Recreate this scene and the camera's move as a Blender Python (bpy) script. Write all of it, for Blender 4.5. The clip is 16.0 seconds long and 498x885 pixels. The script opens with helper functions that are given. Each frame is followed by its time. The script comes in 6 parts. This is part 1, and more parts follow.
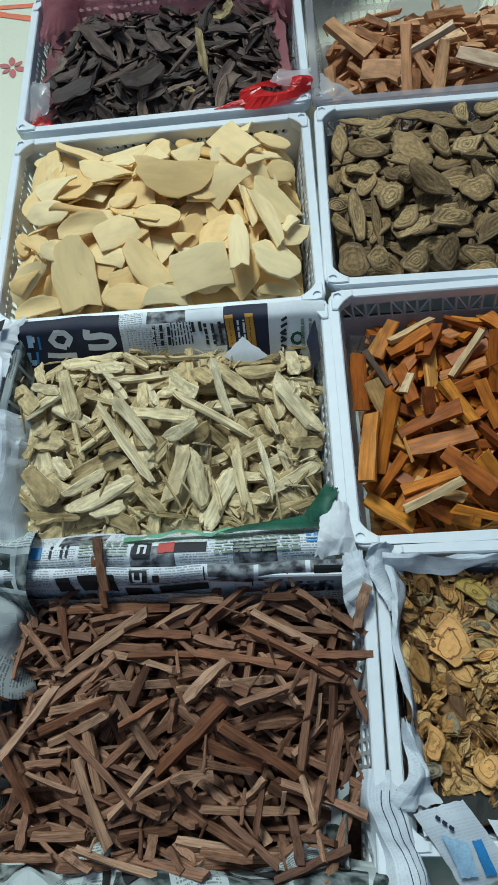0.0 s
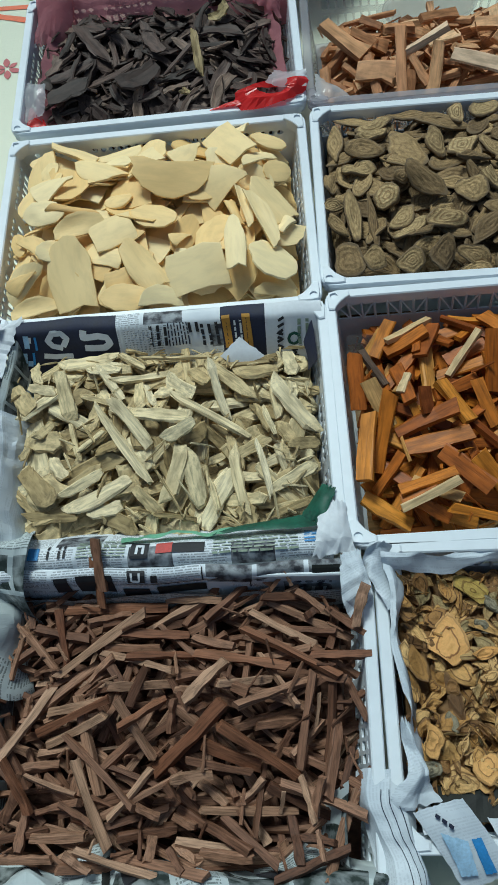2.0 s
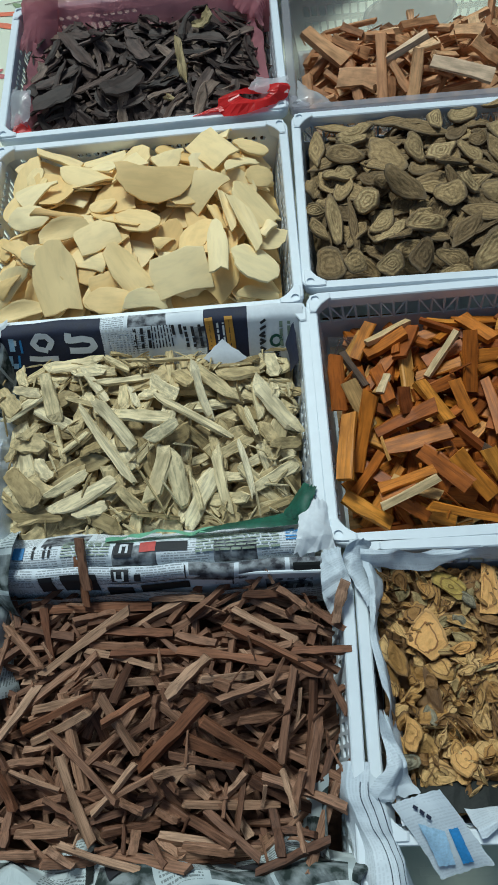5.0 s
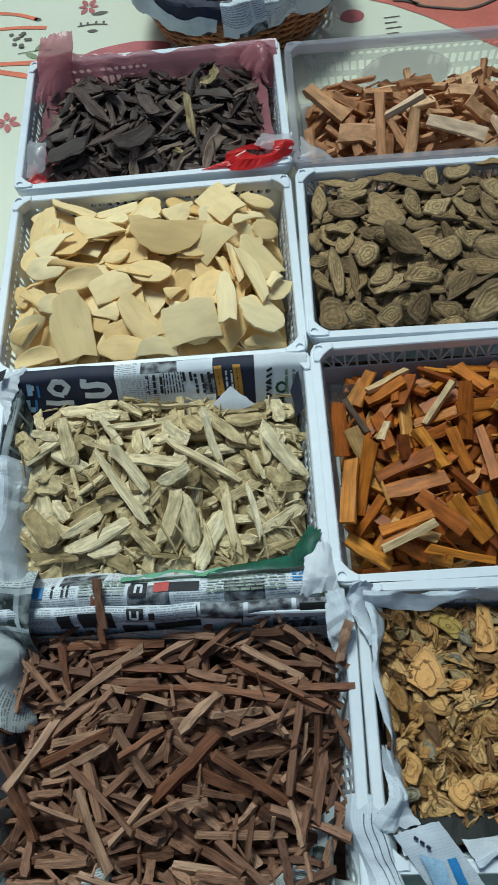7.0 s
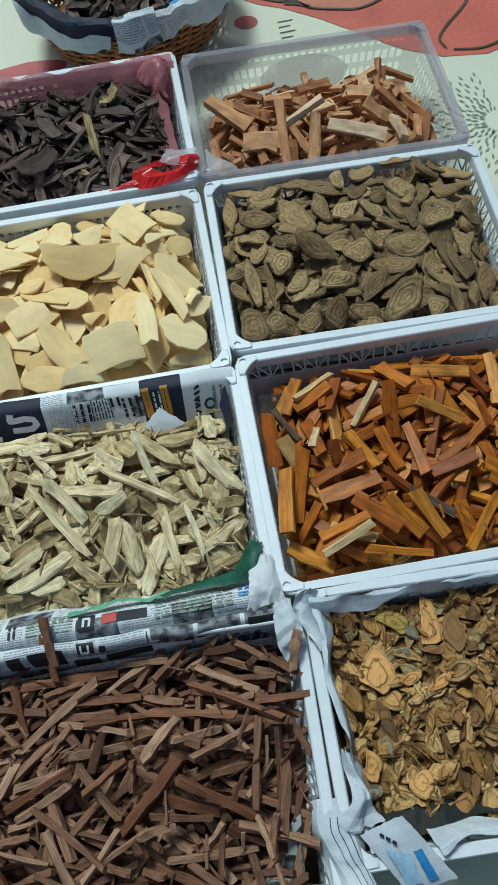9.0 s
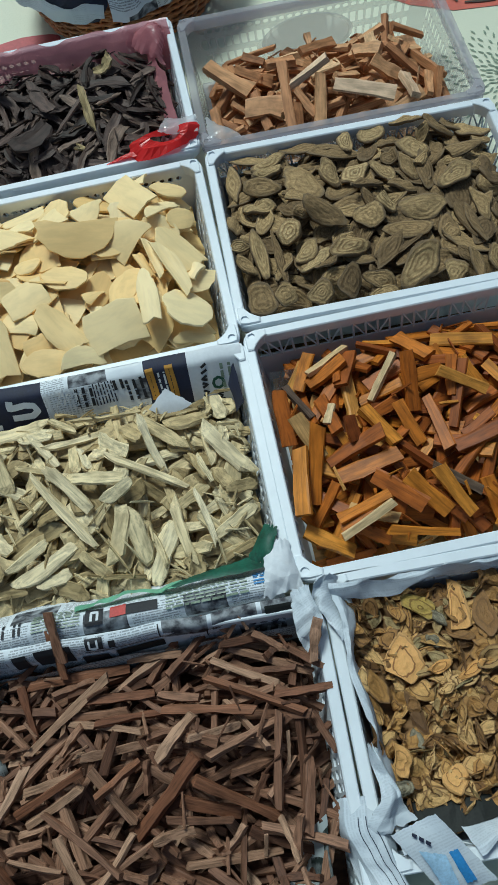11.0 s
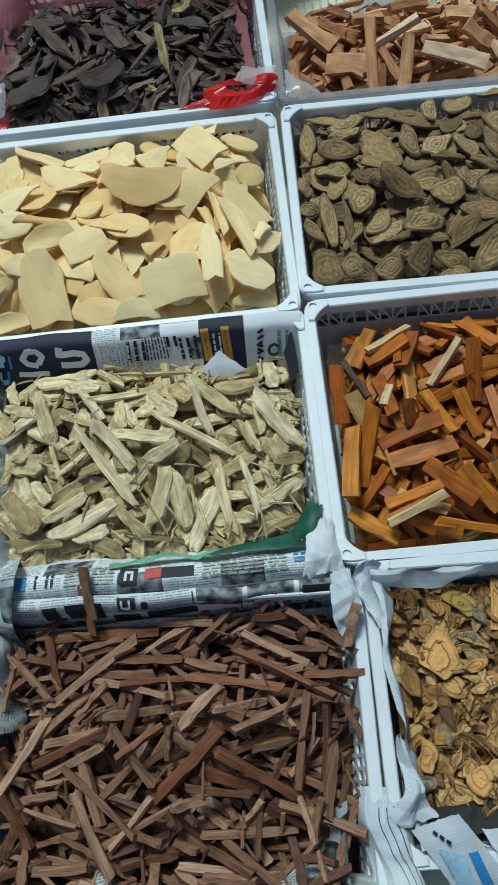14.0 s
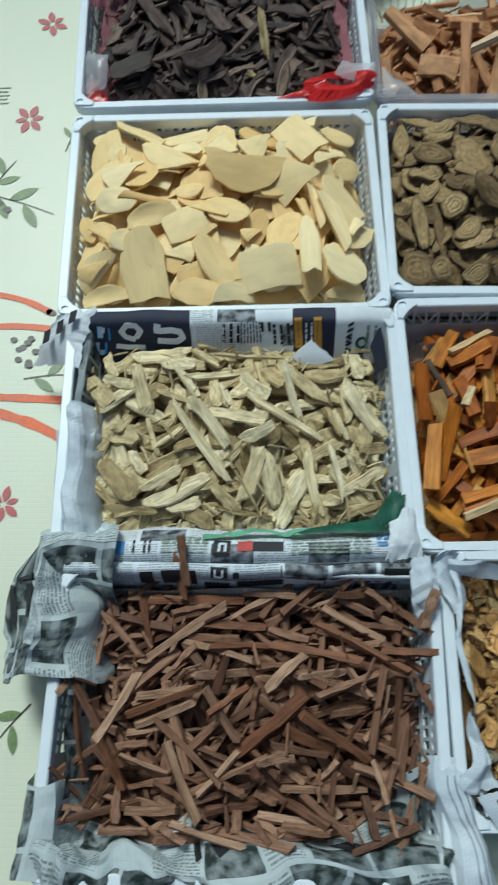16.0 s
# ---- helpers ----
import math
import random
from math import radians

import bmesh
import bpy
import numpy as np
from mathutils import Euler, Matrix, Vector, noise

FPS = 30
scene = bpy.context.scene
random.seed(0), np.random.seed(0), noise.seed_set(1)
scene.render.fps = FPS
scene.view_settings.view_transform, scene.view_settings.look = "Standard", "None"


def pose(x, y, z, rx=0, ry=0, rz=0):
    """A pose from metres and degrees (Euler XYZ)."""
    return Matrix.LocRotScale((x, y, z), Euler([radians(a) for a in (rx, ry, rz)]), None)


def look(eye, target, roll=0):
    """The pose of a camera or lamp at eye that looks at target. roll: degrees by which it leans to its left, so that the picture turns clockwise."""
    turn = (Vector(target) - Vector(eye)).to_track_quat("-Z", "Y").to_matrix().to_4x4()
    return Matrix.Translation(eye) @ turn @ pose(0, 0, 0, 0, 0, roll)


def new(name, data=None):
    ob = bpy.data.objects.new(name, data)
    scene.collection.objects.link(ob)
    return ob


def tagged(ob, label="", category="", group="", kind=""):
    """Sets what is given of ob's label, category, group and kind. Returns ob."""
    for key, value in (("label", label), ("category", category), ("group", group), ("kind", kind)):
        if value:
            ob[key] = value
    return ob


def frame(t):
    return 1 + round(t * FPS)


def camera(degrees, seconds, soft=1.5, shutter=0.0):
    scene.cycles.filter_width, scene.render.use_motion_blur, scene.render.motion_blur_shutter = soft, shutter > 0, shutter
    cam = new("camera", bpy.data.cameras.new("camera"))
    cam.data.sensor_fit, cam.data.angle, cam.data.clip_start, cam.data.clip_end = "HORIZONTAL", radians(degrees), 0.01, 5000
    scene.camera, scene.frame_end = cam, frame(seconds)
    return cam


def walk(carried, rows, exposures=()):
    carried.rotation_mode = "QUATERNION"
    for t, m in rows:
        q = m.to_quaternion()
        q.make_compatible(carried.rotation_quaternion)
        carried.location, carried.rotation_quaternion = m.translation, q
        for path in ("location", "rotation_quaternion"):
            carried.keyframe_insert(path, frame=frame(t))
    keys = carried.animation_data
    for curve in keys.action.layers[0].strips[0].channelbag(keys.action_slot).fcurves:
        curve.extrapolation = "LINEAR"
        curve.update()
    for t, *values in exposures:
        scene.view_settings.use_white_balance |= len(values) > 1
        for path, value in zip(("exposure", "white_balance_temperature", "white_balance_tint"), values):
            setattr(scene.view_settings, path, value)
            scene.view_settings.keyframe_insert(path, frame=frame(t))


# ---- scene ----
cam = camera(36.7, 16.0, soft=1.6, shutter=0.5)
PATH = [
    (0, (-0.007, -0.485, 0.738), (-0.17, 0.387, -1.054), -12.2),
    (0.5, (-0.007, -0.486, 0.738), (-0.169, 0.388, -1.053), -12.4),
    (1, (-0.006, -0.488, 0.736), (-0.17, 0.385, -1.056), -12.6),
    (1.5, (-0.006, -0.487, 0.737), (-0.167, 0.383, -1.056), -12.5),
    (2, (-0.01, -0.487, 0.737), (-0.158, 0.391, -1.054), -11.5),
    (2.5, (-0.007, -0.485, 0.736), (-0.171, 0.386, -1.057), -12.7),
    (3, (-0.008, -0.487, 0.734), (-0.17, 0.386, -1.059), -12.5),
    (5.5, (0.0, -0.496, 0.755), (-0.092, 0.393, -1.034), -8.3),
    (6, (-0.005, -0.492, 0.787), (-0.055, 0.397, -1.004), -5.2),
    (6.5, (-0.007, -0.488, 0.804), (-0.057, 0.425, -0.975), -4.9),
    (7, (-0.014, -0.488, 0.795), (-0.112, 0.438, -0.975), -8.3),
    (7.5, (-0.011, -0.487, 0.786), (-0.15, 0.424, -0.99), -10.1),
    (8, (-0.012, -0.487, 0.791), (-0.144, 0.453, -0.97), -10.5),
    (8.5, (-0.005, -0.479, 0.814), (0.036, 0.442, -0.961), -5.1),
    (11, (0.009, -0.461, 0.766), (-0.003, 0.422, -1.029), -11.5),
    (11.5, (-0.006, -0.444, 0.77), (0.001, 0.429, -1.029), -7.2),
    (12, (-0.017, -0.438, 0.78), (-0.018, 0.435, -1.02), -5.9),
    (12.5, (-0.029, -0.435, 0.77), (-0.012, 0.402, -1.047), -3.5),
    (13, (-0.027, -0.434, 0.76), (-0.028, 0.354, -1.078), -5.0),
    (13.5, (-0.036, -0.437, 0.751), (-0.068, 0.357, -1.084), -6.6),
    (14, (-0.023, -0.44, 0.754), (-0.091, 0.354, -1.08), -9.2),
    (14.5, (-0.049, -0.438, 0.76), (-0.163, 0.359, -1.07), -11.7),
    (15, (-0.06, -0.443, 0.813), (-0.07, 0.318, -1.036), -3.0),
    (15.5, (-0.109, -0.437, 0.824), (-0.043, 0.314, -1.029), 4.7),
    (16, (-0.127, -0.438, 0.804), (-0.154, 0.274, -1.065), -2.0),
]
EXPOSURES = [(0.0, -0.24, 5540, -8), (16.0, -0.24, 5540, -8)]
walk(cam, [(t, look(eye, target, roll)) for t, eye, target, roll in PATH], EXPOSURES)

# ---- daylight: soft sky and a broad veiled sun from beyond the table ----
world = bpy.data.worlds.new("sky")
scene.world = world
world.use_nodes = True
wn = world.node_tree
for n in list(wn.nodes):
    wn.nodes.remove(n)
sky = wn.nodes.new("ShaderNodeTexSky")
sky.sky_type = "NISHITA"
sky.sun_disc = False
sky.sun_elevation = radians(59)
sky.sun_rotation = radians(-20)
sky.dust_density = 4.0
bg = wn.nodes.new("ShaderNodeBackground")
bg.inputs["Strength"].default_value = 0.054
wo = wn.nodes.new("ShaderNodeOutputWorld")
wn.links.new(sky.outputs[0], bg.inputs[0])
wn.links.new(bg.outputs[0], wo.inputs[0])
sun_data = bpy.data.lights.new("sun", "SUN")
sun_data.energy = 2.55
sun_data.angle = radians(16)
sun_data.color = (1.0, 0.96, 0.9)
sun = new("sun", sun_data)
sun.matrix_world = look((-0.9, 2.35, 4.2), (0, 0, 0))


# ---- materials ----
def mat(name):
    m = bpy.data.materials.new(name)
    m.use_nodes = True
    nt = m.node_tree
    b = nt.nodes["Principled BSDF"]
    return m, nt, b


def node(nt, kind, **kw):
    n = nt.nodes.new(kind)
    for k, v in kw.items():
        n.inputs[k].default_value = v
    return n


def coords(nt, scale=(1, 1, 1), source="Object"):
    tc = nt.nodes.new("ShaderNodeTexCoord")
    mp = nt.nodes.new("ShaderNodeMapping")
    mp.inputs["Scale"].default_value = scale
    nt.links.new(tc.outputs[source], mp.inputs["Vector"])
    return mp.outputs[0]


def ramp(nt, fac, stops):
    r = nt.nodes.new("ShaderNodeValToRGB")
    e = r.color_ramp.elements
    while len(e) < len(stops):
        e.new(0.5)
    for el, (p, c) in zip(e, stops):
        el.position, el.color = p, (*c, 1)
    nt.links.new(fac, r.inputs[0])
    return r.outputs[0]


def mix(nt, fac, a, b, blend="MIX"):
    m = nt.nodes.new("ShaderNodeMix")
    m.data_type, m.blend_type = "RGBA", blend
    for sock, val in ((m.inputs[0], fac), (m.inputs[6], a), (m.inputs[7], b)):
        if isinstance(val, (int, float)):
            sock.default_value = val
        elif isinstance(val, tuple):
            sock.default_value = (*val, 1)
        else:
            nt.links.new(val, sock)
    return m.outputs[2]


def calc(nt, op, a, b=0.0, c=0.0):
    m = nt.nodes.new("ShaderNodeMath")
    m.operation = op
    for sock, val in zip(m.inputs, (a, b, c)):
        if isinstance(val, (int, float)):
            sock.default_value = val
        else:
            nt.links.new(val, sock)
    return m.outputs[0]


def bump(nt, b, height, strength=0.4, distance=0.001):
    bp = node(nt, "ShaderNodeBump", Strength=strength, Distance=distance)
    nt.links.new(height, bp.inputs["Height"])
    nt.links.new(bp.outputs[0], b.inputs["Normal"])


def piece_random(nt):
    """A number of its own for every loose piece, whether an object or an island of a joined mesh."""
    oi = nt.nodes.new("ShaderNodeObjectInfo")
    ge = nt.nodes.new("ShaderNodeNewGeometry")
    return calc(nt, "FRACT", calc(nt, "ADD", oi.outputs["Random"], ge.outputs["Random Per Island"]))


def vec(nt, base, rnd, k=37.0):
    """Shift texture coordinates by a piece's own number, so that no two pieces share their grain."""
    add = nt.nodes.new("ShaderNodeVectorMath")
    add.operation = "ADD"
    cmb = nt.nodes.new("ShaderNodeCombineXYZ")
    for s in cmb.inputs:
        nt.links.new(calc(nt, "MULTIPLY", rnd, k), s)
    nt.links.new(base, add.inputs[0])
    nt.links.new(cmb.outputs[0], add.inputs[1])
    return add.outputs[0]


def unit(nt, rnd, scale):
    """A piece's own coordinates, 1 long, wide and thick, shifted by its number."""
    at = nt.nodes.new("ShaderNodeAttribute")
    at.attribute_name = "piece"
    mp = nt.nodes.new("ShaderNodeMapping")
    mp.inputs["Scale"].default_value = scale
    nt.links.new(at.outputs["Vector"], mp.inputs["Vector"])
    return vec(nt, mp.outputs[0], rnd)


def wood(name, stops, grain=(2.2, 6.0, 5.0), dark=0.52, rough=0.65, fibre=0.5, blotch=0.75):
    """Split wood: a hue for each piece, long fibres along x, blotches and a fibrous relief."""
    m, nt, b = mat(name)
    rnd = piece_random(nt)
    base = ramp(nt, rnd, stops)
    g = node(nt, "ShaderNodeTexNoise", Scale=1.0, Detail=4.0, Roughness=0.6)
    nt.links.new(unit(nt, rnd, grain), g.inputs["Vector"])
    lo = node(nt, "ShaderNodeTexNoise", Scale=1.0, Detail=3.0)
    nt.links.new(unit(nt, rnd, (3.0, 1.6, 1.0)), lo.inputs["Vector"])
    d = ramp(nt, g.outputs[0], [(0.36, (dark,) * 3), (0.56, (1.05, 1.05, 1.05))])
    c = mix(nt, 0.9, base, d, "MULTIPLY")
    d2 = ramp(nt, lo.outputs[0], [(0.32, (0.62, 0.6, 0.56)), (0.62, (1.15, 1.15, 1.15))])
    c = mix(nt, blotch, c, d2, "MULTIPLY")
    nt.links.new(c, b.inputs["Base Color"])
    b.inputs["Roughness"].default_value = rough
    b.inputs["Specular IOR Level"].default_value = 0.3
    bump(nt, b, g.outputs[0], fibre, 0.0012)
    return m


def ringed(name, stops, ring_dark, scale=420.0, contrast=0.6, rough=0.75, edge=(0.1, 0.07, 0.045), speck=0.8, thin=0.62, core=0.0):
    """Cross-cut root slices: wobbly growth rings on the cut faces."""
    m, nt, b = mat(name)
    rnd = piece_random(nt)
    base = ramp(nt, rnd, stops)
    tc = nt.nodes.new("ShaderNodeTexCoord")
    wob = node(nt, "ShaderNodeTexNoise", Scale=1.0, Detail=2.0)
    nt.links.new(unit(nt, rnd, (2.4, 2.4, 0.3)), wob.inputs["Vector"])
    sep = nt.nodes.new("ShaderNodeSeparateXYZ")
    nt.links.new(tc.outputs["UV"], sep.inputs[0])
    rad = calc(nt, "ADD", sep.outputs[0], calc(nt, "MULTIPLY", calc(nt, "SUBTRACT", wob.outputs[0], 0.5), 0.42))
    wave = calc(nt, "SINE", calc(nt, "MULTIPLY", rad, scale))
    wv = calc(nt, "MULTIPLY_ADD", wave, 0.5, 0.5)
    d = ramp(nt, wv, [(0.0, (1, 1, 1)), (thin, (0.93, 0.93, 0.93)), (0.97, ring_dark)])
    show = calc(nt, "MULTIPLY_ADD", calc(nt, "FRACT", calc(nt, "MULTIPLY", rnd, 7.0)), 0.75, 0.25)
    show = calc(nt, "MULTIPLY", show, ramp(nt, rad, [(core, (0, 0, 0) if core else (1, 1, 1)), (core + 0.06, (1, 1, 1))]))
    c = mix(nt, calc(nt, "MULTIPLY", show, contrast), base, d, "MULTIPLY")
    fine = node(nt, "ShaderNodeTexNoise", Scale=1.0, Detail=5.0, Roughness=0.7)
    nt.links.new(unit(nt, rnd, (9.0, 9.0, 2.0)), fine.inputs["Vector"])
    c = mix(nt, speck, c, ramp(nt, fine.outputs[0], [(0.3, (0.5, 0.48, 0.45)), (0.65, (1.15, 1.15, 1.15))]), "MULTIPLY")
    c = mix(nt, ramp(nt, rad, [(0.86, (0, 0, 0)), (0.98, (1, 1, 1))]), c, edge)
    nt.links.new(c, b.inputs["Base Color"])
    b.inputs["Roughness"].default_value = rough
    bump(nt, b, calc(nt, "ADD", fine.outputs[0], calc(nt, "MULTIPLY", wv, 0.35)), 0.7, 0.002)
    return m


def plain(name, color, rough=0.5, var=0.12, scale=40.0, bumpy=0.0, spec=0.5):
    m, nt, b = mat(name)
    n1 = node(nt, "ShaderNodeTexNoise", Scale=scale, Detail=4.0)
    nt.links.new(coords(nt), n1.inputs["Vector"])
    n2 = node(nt, "ShaderNodeTexNoise", Scale=scale * 9, Detail=3.0)
    nt.links.new(coords(nt), n2.inputs["Vector"])
    f = calc(nt, "MULTIPLY_ADD", n2.outputs[0], 0.4, calc(nt, "MULTIPLY", n1.outputs[0], 0.6))
    lo = tuple(c * (1 - var) for c in color)
    hi = tuple(min(1, c * (1 + var * 0.6)) for c in color)
    nt.links.new(ramp(nt, f, [(0.35, lo), (0.62, hi)]), b.inputs["Base Color"])
    nt.links.new(calc(nt, "MULTIPLY_ADD", n1.outputs[0], 0.2, rough - 0.1), b.inputs["Roughness"])
    b.inputs["Specular IOR Level"].default_value = spec
    if bumpy:
        bump(nt, b, f, bumpy, 0.001)
    return m


def film(name, color, clear=0.5, rough=0.2):
    """Thin see-through plastic: part of the light passes straight, part is scattered."""
    m, nt, b = mat(name)
    b.inputs["Base Color"].default_value = (*color, 1)
    b.inputs["Roughness"].default_value = rough
    n = node(nt, "ShaderNodeTexNoise", Scale=45.0, Detail=5.0)
    nt.links.new(coords(nt), n.inputs["Vector"])
    bump(nt, b, n.outputs[0], 0.5, 0.004)
    tr = nt.nodes.new("ShaderNodeBsdfTranslucent")
    tr.inputs[0].default_value = (*color, 1)
    tp = nt.nodes.new("ShaderNodeBsdfTransparent")
    tp.inputs[0].default_value = (*[min(1, c * 0.6 + 0.4) for c in color], 1)
    m1 = node(nt, "ShaderNodeMixShader", Fac=0.35)
    m2 = node(nt, "ShaderNodeMixShader", Fac=clear)
    out = nt.nodes["Material Output"]
    nt.links.new(b.outputs[0], m1.inputs[1])
    nt.links.new(tr.outputs[0], m1.inputs[2])
    nt.links.new(m1.outputs[0], m2.inputs[1])
    nt.links.new(tp.outputs[0], m2.inputs[2])
    nt.links.new(m2.outputs[0], out.inputs[0])
    return m


def newsprint(name, paper, ink, seed, lines=400.0, blocks=0.82, photo=(0.06, 0.06, 0.07), strength=0.6):
    """Newspaper: unreadable lines of small bars in columns, some boxes and dark picture areas, crumpled grey."""
    m, nt, b = mat(name)
    mp = nt.nodes.new("ShaderNodeMapping")
    tc = nt.nodes.new("ShaderNodeTexCoord")
    nt.links.new(tc.outputs["UV"], mp.inputs["Vector"])
    mp.inputs["Location"].default_value = (seed * 1.7, seed * 2.3, 0)
    sep = nt.nodes.new("ShaderNodeSeparateXYZ")
    nt.links.new(mp.outputs[0], sep.inputs[0])
    u, v = sep.outputs[0], sep.outputs[1]
    row = calc(nt, "SINE", calc(nt, "MULTIPLY", v, lines * 6.283))
    row = calc(nt, "GREATER_THAN", row, 0.0)
    words = node(nt, "ShaderNodeTexNoise", Scale=1.0, Detail=1.0)
    cmb = nt.nodes.new("ShaderNodeCombineXYZ")
    nt.links.new(calc(nt, "MULTIPLY", u, 620.0), cmb.inputs[0])
    nt.links.new(calc(nt, "MULTIPLY", calc(nt, "FLOOR", calc(nt, "MULTIPLY", v, lines)), 7.3), cmb.inputs[1])
    nt.links.new(cmb.outputs[0], words.inputs["Vector"])
    text = calc(nt, "MULTIPLY", row, calc(nt, "GREATER_THAN", words.outputs[0], 0.44))
    br = node(nt, "ShaderNodeTexBrick", Scale=1.0)
    br.inputs["Brick Width"].default_value = 0.046
    br.inputs["Row Height"].default_value = 0.03
    br.inputs["Mortar Size"].default_value = 0.0022
    br.inputs["Color1"].default_value = (0, 0, 0, 1)
    br.inputs["Color2"].default_value = (1, 1, 1, 1)
    br.inputs["Mortar"].default_value = (0.5, 0.5, 0.5, 1)
    nt.links.new(mp.outputs[0], br.inputs["Vector"])
    gut = calc(nt, "SUBTRACT", 1.0, br.outputs["Fac"])
    pick = calc(nt, "GREATER_THAN", br.outputs[0], blocks)
    big = calc(nt, "LESS_THAN", br.outputs[0], 0.16)
    ph = node(nt, "ShaderNodeTexNoise", Scale=90.0, Detail=4.0)
    nt.links.new(mp.outputs[0], ph.inputs["Vector"])
    c = mix(nt, calc(nt, "MULTIPLY", calc(nt, "MULTIPLY", text, gut), strength), paper, ink)
    pic = ramp(nt, ph.outputs[0], [(0.4, photo), (0.62, tuple(0.5 * p for p in paper))])
    c = mix(nt, calc(nt, "MULTIPLY", pick, gut), c, pic)
    c = mix(nt, calc(nt, "MULTIPLY", big, gut), c, paper)
    dirt = node(nt, "ShaderNodeTexNoise", Scale=22.0, Detail=4.0)
    nt.links.new(coords(nt), dirt.inputs["Vector"])
    c = mix(nt, 0.8, c, ramp(nt, dirt.outputs[0], [(0.35, (0.75, 0.77, 0.8)), (0.6, (1, 1, 1))]), "MULTIPLY")
    nt.links.new(c, b.inputs["Base Color"])
    b.inputs["Roughness"].default_value = 0.75
    b.inputs["Specular IOR Level"].default_value = 0.25
    cr = node(nt, "ShaderNodeTexVoronoi", Scale=48.0)
    cr.feature = "DISTANCE_TO_EDGE"
    nt.links.new(coords(nt), cr.inputs["Vector"])
    bump(nt, b, calc(nt, "ADD", calc(nt, "MINIMUM", cr.outputs[0], 0.25), dirt.outputs[0]), 0.25, 0.003)
    return m


WHITE = plain("white_plastic", (0.77, 0.82, 0.87), 0.34, 0.05, 9.0, 0.04)
CLEAR = film("clear_plastic", (0.80, 0.79, 0.83), 0.7, 0.2)
CLEAR_WALL = film("clear_plastic_wall", (0.86, 0.86, 0.86), 0.88, 0.2)
PINK_FILM = film("pink_film", (0.66, 0.28, 0.31), 0.28, 0.25)
RED_FILM = film("red_film", (0.8, 0.03, 0.03), 0.05, 0.25)
CLEAR_FILM = film("clear_film", (0.82, 0.83, 0.86), 0.42, 0.12)
SAPPAN = wood("red_brown_wood", [(0.0, (0.10, 0.045, 0.026)), (0.3, (0.2, 0.098, 0.058)), (0.6, (0.3, 0.158, 0.096)), (0.85, (0.38, 0.215, 0.135)), (1.0, (0.46, 0.29, 0.19))])
SAPPAN_PALE = wood("pale_red_brown_wood", [(0.0, (0.36, 0.205, 0.125)), (1.0, (0.47, 0.29, 0.185))])
SAPPAN_DARK = wood("dark_red_brown_wood", [(0.0, (0.17, 0.068, 0.034)), (1.0, (0.27, 0.12, 0.063))])
KHAKI = wood("khaki_wood", [(0.0, (0.34, 0.25, 0.115)), (0.35, (0.60, 0.465, 0.24)), (0.75, (0.78, 0.64, 0.365)), (1.0, (0.87, 0.75, 0.48))], (2.0, 5.0, 4.0), 0.55)
KHAKI_PALE = wood("pale_khaki_wood", [(0.0, (0.80, 0.66, 0.385)), (1.0, (0.89, 0.77, 0.51))], (2.0, 5.0, 4.0), 0.65)
ORANGE = wood("orange_wood", [(0.0, (0.22, 0.056, 0.01)), (0.35, (0.42, 0.118, 0.012)), (0.7, (0.56, 0.19, 0.018)), (0.9, (0.64, 0.27, 0.036)), (1.0, (0.5, 0.31, 0.12))], (1.2, 5.0, 4.0), 0.6, 0.5, 0.3)
ORANGE_PALE = wood("pale_straw_wood", [(0.0, (0.66, 0.44, 0.2)), (1.0, (0.72, 0.55, 0.32))], (1.2, 5.0, 4.0), 0.75, 0.55, 0.3)
ORANGE_DARK = wood("grey_brown_wood", [(0.0, (0.1, 0.06, 0.04)), (1.0, (0.2, 0.14, 0.09))], (1.2, 5.0, 4.0), 0.6)
TAN = wood("tan_wood", [(0.0, (0.42, 0.185, 0.078)), (0.4, (0.57, 0.28, 0.125)), (0.8, (0.67, 0.37, 0.18)), (1.0, (0.73, 0.47, 0.255))], (1.2, 4.5, 4.0), 0.65, 0.6, 0.3)
TAN_PALE = wood("pale_tan_wood", [(0.0, (0.66, 0.44, 0.27)), (1.0, (0.74, 0.54, 0.36))], (1.2, 4.5, 4.0), 0.75, 0.6, 0.3)
BARK = wood("black_bark", [(0.0, (0.034, 0.02, 0.015)), (0.45, (0.078, 0.05, 0.041)), (0.8, (0.15, 0.1, 0.081)), (1.0, (0.27, 0.19, 0.14))], (1.6, 4.0, 3.0), 0.5, 0.6, 0.6)
BARK_PALE = wood("pale_inner_bark", [(0.0, (0.45, 0.34, 0.17)), (1.0, (0.55, 0.42, 0.2))], (1.6, 4.0, 3.0), 0.5)
CREAM = wood("cream_root", [(0.0, (0.85, 0.575, 0.23)), (0.4, (0.93, 0.675, 0.31)), (0.8, (0.96, 0.75, 0.39)), (1.0, (0.97, 0.80, 0.46))], (1.5, 4.0, 1.0), 0.94, 0.6, 0.12, 0.1)
CREAM_PALE = wood("pale_cream_root", [(0.0, (0.95, 0.735, 0.375)), (1.0, (0.97, 0.785, 0.445))], (1.5, 4.0, 1.0), 0.95, 0.6, 0.1, 0.07)
UMBER = ringed("grey_brown_root", [(0.0, (0.17, 0.108, 0.047)), (0.4, (0.29, 0.19, 0.083)), (0.75, (0.4, 0.27, 0.12)), (1.0, (0.52, 0.36, 0.165))], (0.45, 0.39, 0.31), 19.0, 0.6, 0.8, (0.19, 0.13, 0.068), 1.0)
